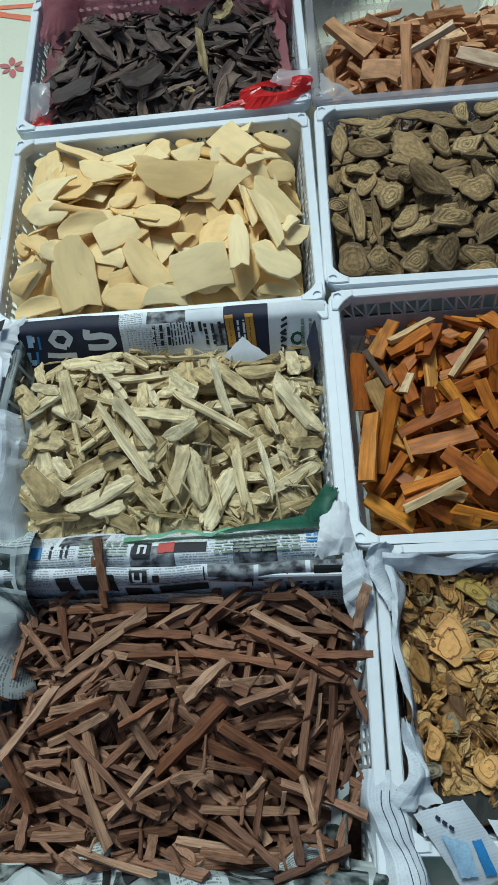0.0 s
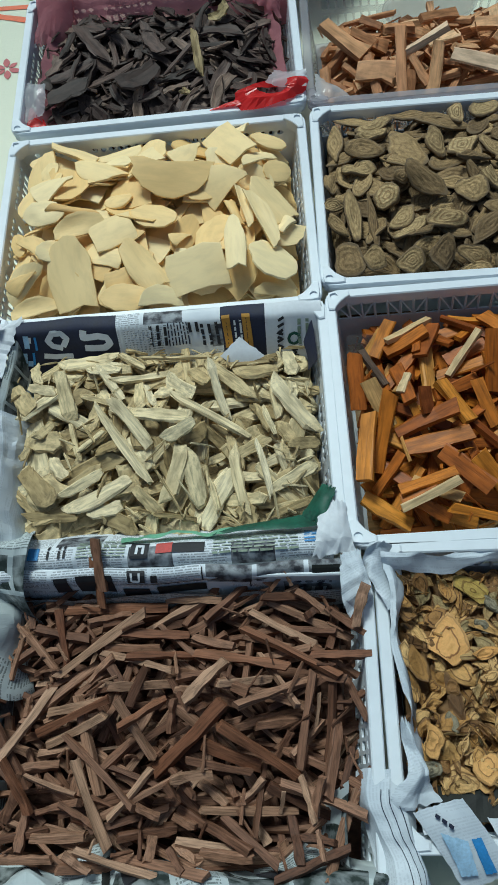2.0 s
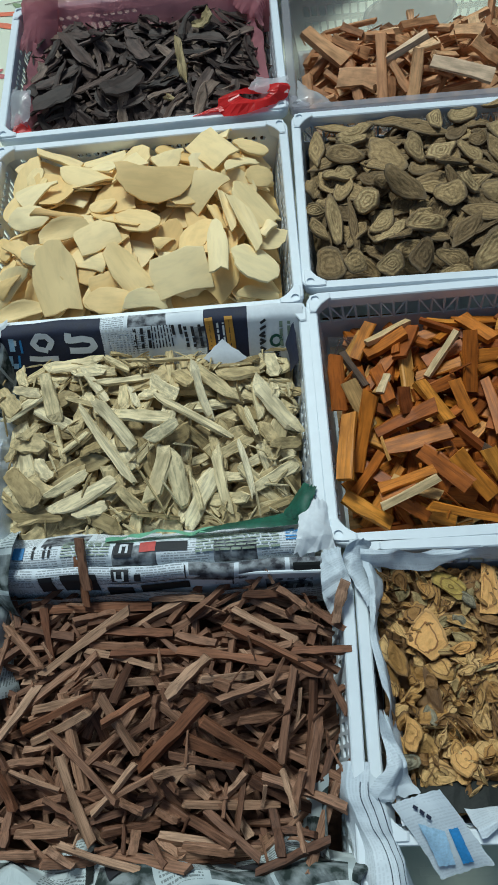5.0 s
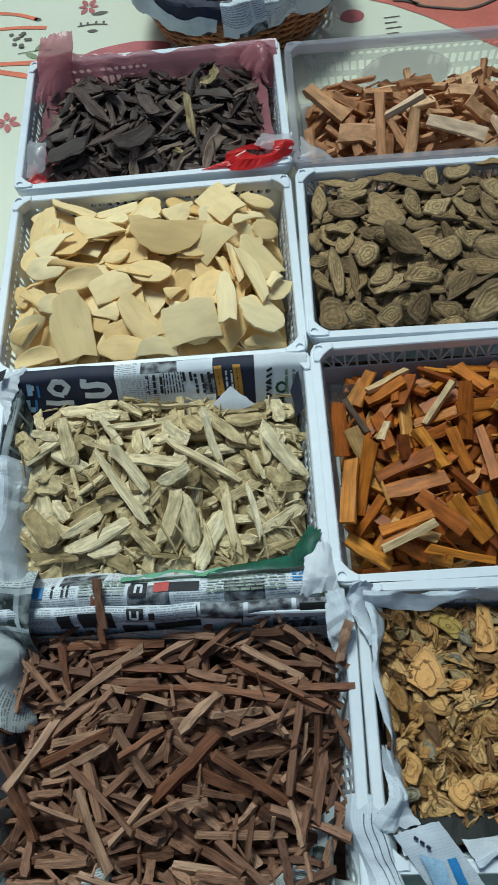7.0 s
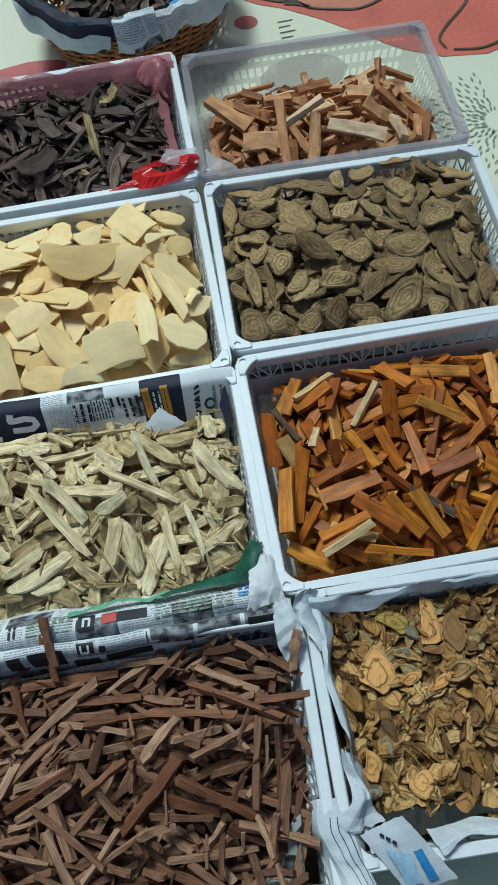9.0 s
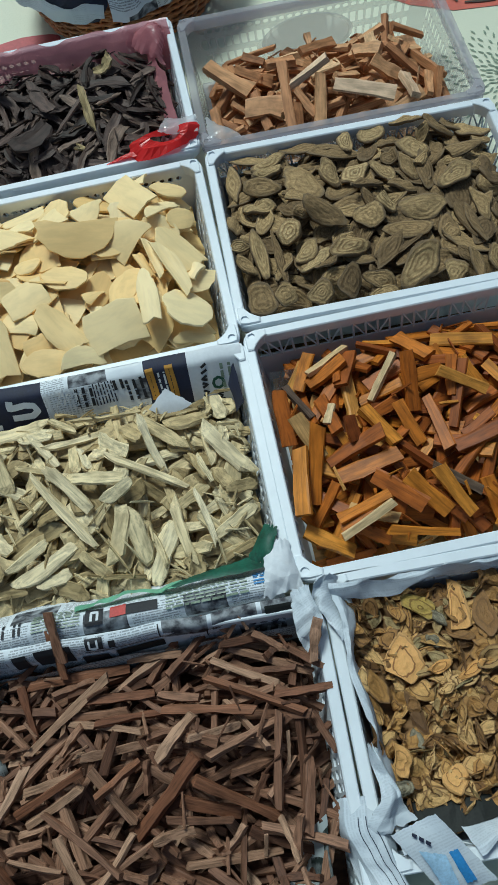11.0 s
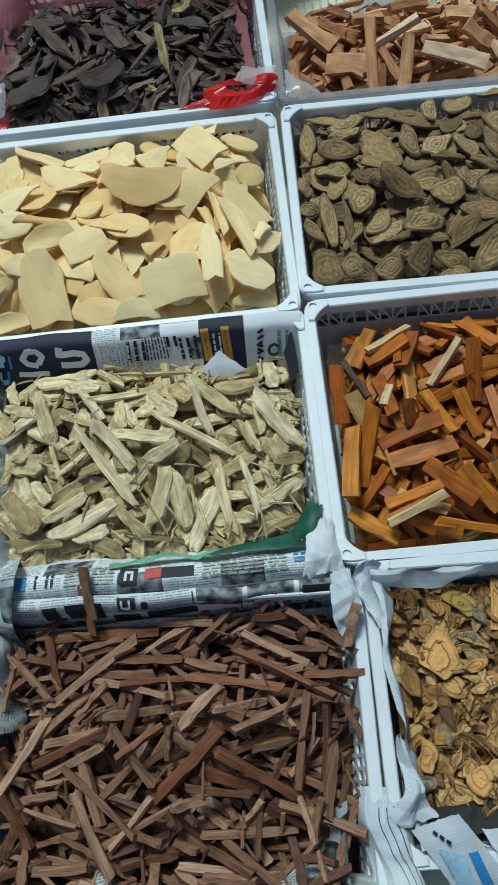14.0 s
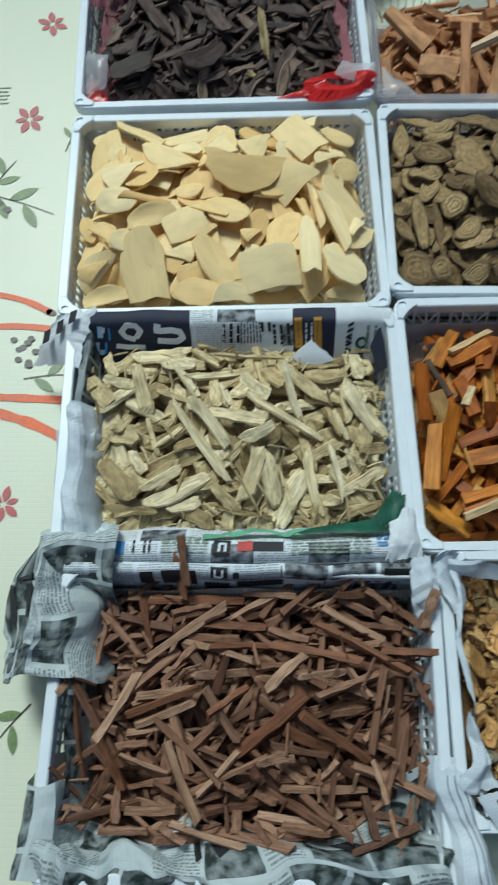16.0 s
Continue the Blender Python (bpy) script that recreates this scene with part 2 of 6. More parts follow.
UMBER_RINGED = ringed("ringed_grey_brown_root", [(0.0, (0.37, 0.255, 0.115)), (0.6, (0.48, 0.34, 0.158)), (1.0, (0.58, 0.42, 0.205))], (0.38, 0.3, 0.22), 23.0, 0.7, 0.8, (0.19, 0.13, 0.068), 1.0, 0.45)
OCHRE = ringed("ochre_root", [(0.0, (0.15, 0.075, 0.026)), (0.22, (0.33, 0.17, 0.05)), (0.5, (0.53, 0.285, 0.08)), (0.62, (0.36, 0.29, 0.14)), (0.78, (0.64, 0.36, 0.11)), (1.0, (0.76, 0.5, 0.21))], (0.16, 0.09, 0.05), 13.0, 1.0, 0.6, (0.24, 0.13, 0.05), 0.55, 0.8, 0.42)
OCHRE_BRIGHT = ringed("bright_ochre_root", [(0.0, (0.74, 0.38, 0.11)), (1.0, (0.8, 0.45, 0.15))], (0.2, 0.1, 0.05), 15.0, 1.0, 0.6, (0.6, 0.34, 0.12), 0.35, 0.84, 0.45)
OCHRE_GREY = ringed("grey_ochre_root", [(0.0, (0.2, 0.17, 0.11)), (1.0, (0.36, 0.32, 0.22))], (0.4, 0.35, 0.28), 12.0, 0.7, 0.7, (0.16, 0.13, 0.08), 0.8)
OCHRE_OLIVE = ringed("olive_ochre_root", [(0.0, (0.44, 0.3, 0.06)), (1.0, (0.55, 0.38, 0.09))], (0.3, 0.2, 0.08), 14.0, 0.9, 0.6, (0.3, 0.2, 0.06), 0.6, 0.82)
CREAM_TAN = wood("tan_cream_root", [(0.0, (0.8, 0.5, 0.19)), (1.0, (0.86, 0.57, 0.24))], (1.5, 4.0, 1.0), 0.9, 0.6, 0.15, 0.22)
NEWS = newsprint("newsprint", (0.80, 0.84, 0.88), (0.03, 0.035, 0.05), 1.0, 400.0, 0.8, strength=0.55)
NEWS_PLAIN = newsprint("newsprint_margin", (0.68, 0.73, 0.78), (0.25, 0.27, 0.32), 3.1, 420.0, 0.985, strength=0.16)
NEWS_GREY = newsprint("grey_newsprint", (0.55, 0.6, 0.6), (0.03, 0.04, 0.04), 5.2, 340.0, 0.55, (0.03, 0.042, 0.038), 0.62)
NAVY = plain("navy_print", (0.018, 0.022, 0.05), 0.7, 0.3, 60.0)
INK = plain("black_ink", (0.02, 0.02, 0.025), 0.7, 0.3, 60.0)
PAPER_WHITE = plain("white_paper", (0.70, 0.73, 0.77), 0.7, 0.08, 30.0)
GOLD_PRINT = plain("orange_print", (0.5, 0.26, 0.04), 0.7, 0.2, 60.0)
GREEN_PRINT = plain("green_print", (0.012, 0.085, 0.05), 0.55, 0.5, 40.0)
PALE_GREEN = plain("pale_green_print", (0.2, 0.46, 0.3), 0.6, 0.3, 40.0)
# near-black for dark print and for the shade strip in the ochre crate
INK_AND_SHADE = plain("ink_and_shade", (0.014, 0.016, 0.014), 0.75, 0.5, 60.0)
BLUE_PRINT = plain("blue_print", (0.06, 0.26, 0.6), 0.6, 0.25, 60.0)
PALE_BLUE = plain("pale_blue_print", (0.42, 0.62, 0.82), 0.6, 0.25, 60.0)
RED_PRINT = plain("red_print", (0.5, 0.06, 0.05), 0.6, 0.25, 60.0)
WICKER = plain("wicker", (0.42, 0.17, 0.06), 0.45, 0.6, 60.0, 0.3)
VERMILION = plain("vermilion_print", (0.74, 0.13, 0.03), 0.5, 0.2, 25.0)
ROSE = plain("rose_print", (0.42, 0.07, 0.075), 0.45, 0.25, 25.0)
TERRACOTTA = plain("terracotta_print", (0.55, 0.2, 0.12), 0.45, 0.15, 12.0)
CORAL = plain("coral_print", (0.56, 0.13, 0.085), 0.45, 0.15, 12.0)
LEAF = plain("leaf_print", (0.17, 0.24, 0.09), 0.45, 0.4, 60.0)
OLIVE = plain("olive_print", (0.07, 0.05, 0.03), 0.45, 0.4, 60.0)
SAGE = plain("sage_print", (0.24, 0.3, 0.22), 0.45, 0.4, 60.0)
CONCRETE = plain("concrete", (0.3, 0.29, 0.27), 0.8, 0.25, 2.0, 0.3)
STEEL = plain("table_leg_paint", (0.2, 0.2, 0.21), 0.4, 0.15, 8.0)


def cloth_material():
    m, nt, b = mat("tablecloth")
    big = node(nt, "ShaderNodeTexNoise", Scale=2.2, Detail=3.0)
    nt.links.new(coords(nt), big.inputs["Vector"])
    c = ramp(nt, big.outputs[0], [(0.35, (0.68, 0.70, 0.54)), (0.65, (0.75, 0.76, 0.60))])
    w1 = node(nt, "ShaderNodeTexBrick", Scale=1.0)
    w1.inputs["Brick Width"].default_value = 0.012
    w1.inputs["Row Height"].default_value = 0.006
    w1.inputs["Mortar Size"].default_value = 0.0007
    w1.inputs["Mortar Smooth"].default_value = 0.6
    w1.inputs["Color1"].default_value = (0.86, 0.86, 0.86, 1)
    w1.inputs["Color2"].default_value = (1, 1, 1, 1)
    w1.inputs["Mortar"].default_value = (0.9, 0.9, 0.9, 1)
    nt.links.new(coords(nt), w1.inputs["Vector"])
    c = mix(nt, 0.06, c, w1.outputs[0], "MULTIPLY")
    nt.links.new(c, b.inputs["Base Color"])
    b.inputs["Roughness"].default_value = 0.42
    fine = node(nt, "ShaderNodeTexNoise", Scale=600.0, Detail=2.0)
    nt.links.new(coords(nt), fine.inputs["Vector"])
    h = calc(nt, "MULTIPLY_ADD", fine.outputs[0], 0.3, calc(nt, "SUBTRACT", 1.0, w1.outputs["Fac"]))
    bump(nt, b, h, 0.16, 0.0006)
    return m


CLOTH = cloth_material()
rng = np.random.default_rng(7)


# ---- mesh helpers ----
def link_mesh(name, bm, material, parent=None, label="", smooth=False):
    me = bpy.data.meshes.new(name)
    bm.to_mesh(me)
    bm.free()
    me.materials.append(material)
    if smooth:
        for p in me.polygons:
            p.use_smooth = True
    ob = new(name, me)
    if parent:
        ob.parent = parent
    if label:
        ob["label"] = label
    return ob


def part(name, bm, material, parent, label="", smooth=False):
    return link_mesh(name, bm, material, parent, label, smooth)


def box(bm, lo, hi, bevel=0.0):
    g = bmesh.ops.create_cube(bm, size=1.0)
    for v in g["verts"]:
        v.co = Vector([lo[i] + (v.co[i] + 0.5) * (hi[i] - lo[i]) for i in range(3)])
    if bevel:
        es = {e for v in g["verts"] for e in v.link_edges}
        bmesh.ops.bevel(bm, geom=list(es), offset=bevel, segments=2, affect="EDGES", profile=0.5)


def tube(bm, pts, r, n=6, r2=None):
    """A round strand along points."""
    rings = []
    for i, p in enumerate(pts):
        p = Vector(p)
        d = (Vector(pts[min(i + 1, len(pts) - 1)]) - Vector(pts[max(i - 1, 0)])).normalized()
        side = d.cross(Vector((0, 0, 1)) if abs(d.z) < 0.9 else Vector((1, 0, 0))).normalized()
        up = side.cross(d)
        q = r if r2 is None else r + (r2 - r) * i / (len(pts) - 1)
        rings.append([bm.verts.new(p + q * (math.cos(a) * side + math.sin(a) * up)) for a in (2 * math.pi * k / n for k in range(n))])
    for a, b in zip(rings, rings[1:]):
        for k in range(n):
            bm.faces.new((a[k], a[(k + 1) % n], b[(k + 1) % n], b[k]))
    bm.faces.new(rings[0][::-1])
    bm.faces.new(rings[-1])


def loop_rect(w, d, inset, z, r, n=6):
    """A rounded rectangle of points, anticlockwise, centred on the origin."""
    hw, hd, r = w / 2 - inset, d / 2 - inset, max(r - 0.35 * inset, 0.002)
    out = []
    for cx, cy, a0 in ((hw - r, hd - r, 0), (-hw + r, hd - r, 90), (-hw + r, -hd + r, 180), (hw - r, -hd + r, 270)):
        for k in range(n + 1):
            a = radians(a0 + 90 * k / n)
            out.append((cx + r * math.cos(a), cy + r * math.sin(a), z))
    return out


def bridge(bm, loops, closed=True):
    rows = [[bm.verts.new(p) for p in lp] for lp in loops]
    for a, b in zip(rows, rows[1:]):
        n = len(a)
        for k in range(n if closed else n - 1):
            bm.faces.new((a[k], a[(k + 1) % n], b[(k + 1) % n], b[k]))
    return rows


def panel(bm, corners, us, vs, hole, thick=0.0022):
    """A pierced sheet: a grid over four corners (top left, top right, bottom right, bottom left). hole(i, j) gives None for solid,
    or the roundness of the opening in that cell (0 square, 1 round)."""
    tl, tr, br_, bl = [Vector(c) for c in corners]
    normal = (tr - tl).cross(bl - tl).normalized() * thick

    def at(u, v):
        return (tl.lerp(tr, u)).lerp(bl.lerp(br_, u), v)

    cache = {}

    def vert(u, v):
        key = (round(u, 6), round(v, 6))
        if key not in cache:
            cache[key] = bm.verts.new(at(u, v))
        return cache[key]

    faces = []
    for i in range(len(us) - 1):
        for j in range(len(vs) - 1):
            u0, u1, v0, v1 = us[i], us[i + 1], vs[j], vs[j + 1]
            um, vm = (u0 + u1) / 2, (v0 + v1) / 2
            edge = [(u0, v0), (um, v0), (u1, v0), (u1, vm), (u1, v1), (um, v1), (u0, v1), (u0, vm)]
            h = hole(i, j)
            if h is None:
                faces.append(bm.faces.new([vert(*p) for p in edge]))
                continue
            m = 0.74
            c = 0.74 * (1 - 0.3 * h)
            k = [(-c, -c), (0, -m), (c, -c), (m, 0), (c, c), (0, m), (-c, c), (-m, 0)]
            inner = [(um + a * (u1 - u0) / 2, vm + b * (v1 - v0) / 2) for a, b in k]
            for n in range(8):
                a, b = edge[n], edge[(n + 1) % 8]
                c0, d0 = inner[(n + 1) % 8], inner[n]
                faces.append(bm.faces.new((vert(*a), vert(*b), vert(*c0), vert(*d0))))
    ret = bmesh.ops.extrude_face_region(bm, geom=faces)
    bmesh.ops.translate(bm, verts=[g for g in ret["geom"] if isinstance(g, bmesh.types.BMVert)], vec=normal)


# ---- crates ----
RIM = 0.095


def crate(name, label, material, w=0.362, d=0.277, h=RIM, style="holes"):
    """A stackable plastic tray: rolled rim with corner sockets, four pierced walls that lean in, ribbed floor."""
    root = tagged(new(name), label, "crate", "plastic crates on the table")
    bm = bmesh.new()
    prof = [(0.0015, -0.014), (0.0, -0.004), (0.0003, -0.0012), (0.0012, 0.0), (0.0096, 0.0), (0.0109, -0.0012), (0.0115, -0.006), (0.0118, -0.013), (0.0096, -0.0125), (0.0035, -0.0035), (0.0035, -0.014), (0.0015, -0.014)]
    bridge(bm, [loop_rect(w, d, a, h + z, 0.015) for a, z in prof])
    bmesh.ops.remove_doubles(bm, verts=bm.verts, dist=1e-6)
    part("rim", bm, material, root)
    for sx in (-1, 1):
        for sy in (-1, 1):
            bm = bmesh.new()
            ex, ey = w / 2, d / 2
            web = [(0.0045, 0.0045), (0.012, 0.003), (0.019, 0.003), (0.026, 0.0035), (0.0265, 0.0095), (0.0215, 0.0125), (0.0165, 0.0165), (0.0125, 0.0215), (0.0095, 0.0265), (0.0035, 0.026), (0.003, 0.019), (0.003, 0.012)]
            hole = []
            for a, b in web:
                away = Vector((a - 0.0095, b - 0.0095)).normalized() * 0.0042
                hole.append((0.0095 + away.x, 0.0095 + away.y))
            at = lambda pts, z: [(sx * (ex - a), sy * (ey - b), z) for a, b in pts]
            rows = bridge(bm, [at(web, h - 0.012), at(web, h + 0.0012), at([(a * 0.9 + 0.00095, b * 0.9 + 0.00095) for a, b in web], h + 0.002), at(hole, h + 0.002), at(hole, h - 0.010)])
            bm.faces.new(rows[-1])
            bmesh.ops.recalc_face_normals(bm, faces=bm.faces)
            part("corner_socket", bm, material, root)
    top, low, zt, zb = 0.0105, 0.024, h - 0.008, 0.005
    sides = CLEAR_WALL if style == "slots" else material
    walls = {"wall_back": (1, "x"), "wall_front": (-1, "x"), "wall_right": (1, "y"), "wall_left": (-1, "y")}
    for wall, (s, axis) in walls.items():
        if axis == "x":
            a, b, e = w / 2 - top, w / 2 - low, d / 2
            c = [(-a * s, s * (e - top), zt), (a * s, s * (e - top), zt), (b * s, s * (e - low), zb), (-b * s, s * (e - low), zb)]
            length = 2 * a
        else:
            a, b, e = d / 2 - top, d / 2 - low, w / 2
            c = [(s * (e - top), a * s, zt), (s * (e - top), -a * s, zt), (s * (e - low), -b * s, zb), (s * (e - low), b * s, zb)]
            length = 2 * a
        bm = bmesh.new()
        if style == "holes":
            n = int((length - 0.006) / 0.0105)
            m0 = (1 - n * 0.0105 / length) / 2
            us = [0.0, *[m0 + k * 0.0105 / length for k in range(n + 1)], 1.0]
            vs = [0.0, 0.05, 0.15, 0.18, 0.40, 0.44, 0.66, 0.70, 0.92, 1.0]
            panel(bm, c, us, vs, lambda i, j: None if i < 2 or i > n - 1 or j not in (1, 3, 5, 7) or (i % 8 == 0) else (1.0 if j == 1 else 0.25))
        elif style == "slots":
            n = int((length - 0.006) / 0.0115)
            m0 = (1 - n * 0.0115 / length) / 2
            us = [0.0, *[m0 + k * 0.0115 / length for k in range(n + 1)], 1.0]
            vs = [0.0, 0.08, 0.18, 0.22, 0.46, 0.48, 0.72, 0.74, 0.95, 1.0]

            def slot(i, j):
                oval = ((i - n / 2) / 6.0) ** 2 + ((vs[j] - 0.52) / 0.36) ** 2 < 1 and wall in ("wall_back", "wall_front")
                return None if i < 2 or i > n - 1 or j not in (1, 3, 5, 7) or oval else (1.0 if j == 1 else 0.2)

            panel(bm, c, us, vs, slot)
            if wall in ("wall_back", "wall_front"):
                oval = bmesh.new()
                ring = lambda k, y: [(0.066 * k * math.cos(t), y, 0.047 + 0.031 * k * math.sin(t)) for t in (2 * math.pi * q / 28 for q in range(28))]
                lean = lambda p: (p[0], s * (d / 2 - low + (low - top) * p[2] / zt) + p[1], p[2])
                rows = bridge(oval, [[lean(p) for p in ring(k, y)] for k, y in ((1.0, -0.004 * s), (0.97, -0.0052 * s), (0.93, -0.0052 * s), (0.9, -0.004 * s))])
                oval.faces.new(rows[-1])
                part("oval_plate", oval, material, root)
        else:
            us, vs = [0, 1], [0.0, 0.04]
            panel(bm, c, us, vs, lambda i, j: None)
            panel(bm, c, us, [0.31, 1.0], lambda i, j: None)
            tl, tr, br_, bl = [Vector(q) for q in c]
            at = lambda u, v: (tl.lerp(tr, u)).lerp(bl.lerp(br_, u), v)
            n = int(length / 0.0135)
            for k in range(n + 1):
                u = k / n
                tube(bm, [at(u, 0.03), at(u, 0.32)], 0.0013, 4)
                if k < n:
                    u2 = (k + 1) / n
                    pair = (0.31, 0.04) if (k // 2) % 2 else (0.04, 0.31)
                    if k % 4 != 3:
                        tube(bm, [at(u, pair[0]), at(u2, pair[1])], 0.0011, 4)
        part(wall, bm, sides, root)
    bm = bmesh.new()
    box(bm, (-w / 2 + 0.022, -d / 2 + 0.022, 0.0), (w / 2 - 0.022, d / 2 - 0.022, 0.006), 0.0015)
    part("base", bm, material, root)
    return root


# ---- loose pieces ----
def own_coords(me, flat):
    me.attributes.new("piece", "FLOAT_VECTOR", "POINT").data.foreach_set("vector", flat)


def stick_mesh(name, material, seed, sections=5, rough=0.12, bend=0.05, taper=0.25, plate=False, curl=0.0, blunt=0.12):
    """A split stick or a flat splintered chip, 1 long, 1 wide and 1 thick, along x, its underside near z = 0."""
    r = random.Random(seed)
    bm = bmesh.new()
    rings = []
    k1, k2 = r.uniform(-bend, bend), r.uniform(-bend, bend)
    tip = 0.06 if plate else 0.025
    skew0, skew1 = r.uniform(-tip, tip), r.uniform(-tip, tip)
    t0, t1 = 1 - r.uniform(0, taper), 1 - r.uniform(0, taper)
    ends = (r.uniform(blunt, 0.9), r.uniform(blunt, 0.9))
    lean = (r.uniform(-0.3, 0.3), r.uniform(-0.3, 0.3))
    for i in range(sections + 1):
        s = i / sections
        x = s - 0.5
        wid = (t0 + (t1 - t0) * s) * (1 + r.uniform(-rough, rough))
        thk, shift = 1 + r.uniform(-rough, rough), 0.0
        if plate and i in (0, sections):
            wid *= ends[i > 0]
            shift = lean[i > 0] * (1 - ends[i > 0])
            thk *= r.uniform(0.4, 0.9)
        ring = []
        inset = 0.08 if plate else 0.0
        for a, b in ((-0.5, 0.12), (0.0, 0.0), (0.5, 0.12), (0.5 - inset, 1.0), (0.1, 1.12), (-0.5 + inset, 1.0)) if plate else ((-0.5, 0.0), (0.5, 0.0), (0.5, 0.8), (0.38, 1.0), (-0.5, 1.0)):
            jy, jz = r.uniform(-rough, rough) * 0.5, r.uniform(-rough, rough) * 0.5
            y = (a + jy) * wid + shift + k1 * 4 * (0.25 - x * x) * (1.5 if plate else 3)
            z = (b + jz) * thk + k2 * (8 if plate else 3) * (0.25 - x * x) + curl * (a * a * 4 - 0.4)
            end = (skew0 if i == 0 else skew1 if i == sections else 0) * a * 2
            end += r.uniform(-tip, tip) * 0.6 if i in (0, sections) else r.uniform(-0.02, 0.02)
            ring.append(bm.verts.new((x + end, y, z)))
        rings.append(ring)
    side = len(rings[0])
    for a, b in zip(rings, rings[1:]):
        for k in range(side):
            bm.faces.new((a[k], a[(k + 1) % side], b[(k + 1) % side], b[k]))
    bm.faces.new(rings[0][::-1])
    bm.faces.new(rings[-1])
    bmesh.ops.recalc_face_normals(bm, faces=bm.faces)
    me = bpy.data.meshes.new(name)
    bm.to_mesh(me)
    bm.free()
    me.materials.append(material)
    own_coords(me, [q for v in me.vertices for q in v.co])
    return me


def slice_mesh(name, material, seed, cup=0.25, wobble=0.1, cut=0.5, n=16, wavy=0.0, rings=(0.35, 0.7, 0.94, 1.0), point=0.0):
    """A cut root slice, 1 across, 1 thick: an uneven, cupped disc, sometimes with a straight broken side. U of its map is the radius."""
    r = random.Random(seed)
    bm = bmesh.new()
    uv = bm.loops.layers.uv.new("UVMap")
    ph = [r.uniform(0, 6.28) for _ in range(4)]
    chord = r.uniform(0.16, 0.4) if r.random() < cut else 9
    ca = r.uniform(0, 6.28)
    cuts = [(chord, ca)]
    for k in range(2):
        if r.random() < cut * 0.8:
            cuts.append((r.uniform(0.26, 0.44), ca + (1.45 + r.uniform(-0.2, 0.5)) * (1 if k else -1)))
    flip = r.choice((-1, -1, 1))
    sharp = point * r.uniform(0.2, 1)
    tx, ty = r.uniform(-0.4, 0.6) * cup * flip, r.uniform(0.3, 1) * cup * flip

    def place(k, q, z):
        a = 2 * math.pi * k / n
        rad = 0.5 * q * (1 + wobble * math.sin(2 * a + ph[0]) + wobble * 0.7 * math.sin(3 * a + ph[1]) + wobble * 0.4 * math.sin(5 * a + ph[2]))
        x, y = rad * math.cos(a), rad * math.sin(a) * (1 - sharp * abs(math.cos(a)) ** 1.5)
        for lim, ang in cuts:
            over = x * math.cos(ang) + y * math.sin(ang) - lim
            if over > 0:
                x, y = x - over * math.cos(ang), y - over * math.sin(ang)
        lift = 4 * (tx * x * x + ty * y * y) + wavy * math.sin(7 * x + ph[3]) * math.cos(6 * y + ph[1])
        return Vector((x, y, z + lift))

    tops, bots = [], []
    for q in rings:
        soft = 0.18 if q == 1.0 else 0.0
        tops.append([bm.verts.new(place(k, q, 1.0 - soft)) for k in range(n)])
        bots.append([bm.verts.new(place(k, q, soft)) for k in range(n)])
    ct, cb_ = bm.verts.new(place(0, 0, 1.0)), bm.verts.new(place(0, 0, 0.0))
    radius = {ct: 0.0, cb_: 0.0}
    for q, a, b in zip(rings, tops, bots):
        for v in (*a, *b):
            radius[v] = q
    for k in range(n):
        j = (k + 1) % n
        bm.faces.new((ct, tops[0][k], tops[0][j]))
        bm.faces.new((cb_, bots[0][j], bots[0][k]))
        for a, b in zip(tops, tops[1:]):
            bm.faces.new((a[k], b[k], b[j], a[j]))
        for a, b in zip(bots, bots[1:]):
            bm.faces.new((a[j], b[j], b[k], a[k]))
        bm.faces.new((tops[-1][k], bots[-1][k], bots[-1][j], tops[-1][j]))
    for f in bm.faces:
        f.smooth = True
        for lp in f.loops:
            lp[uv].uv = (radius[lp.vert], 0.5)
    me = bpy.data.meshes.new(name)
    bm.to_mesh(me)
    bm.free()
    me.materials.append(material)
    own_coords(me, [q for v in me.vertices for q in v.co])
    return me


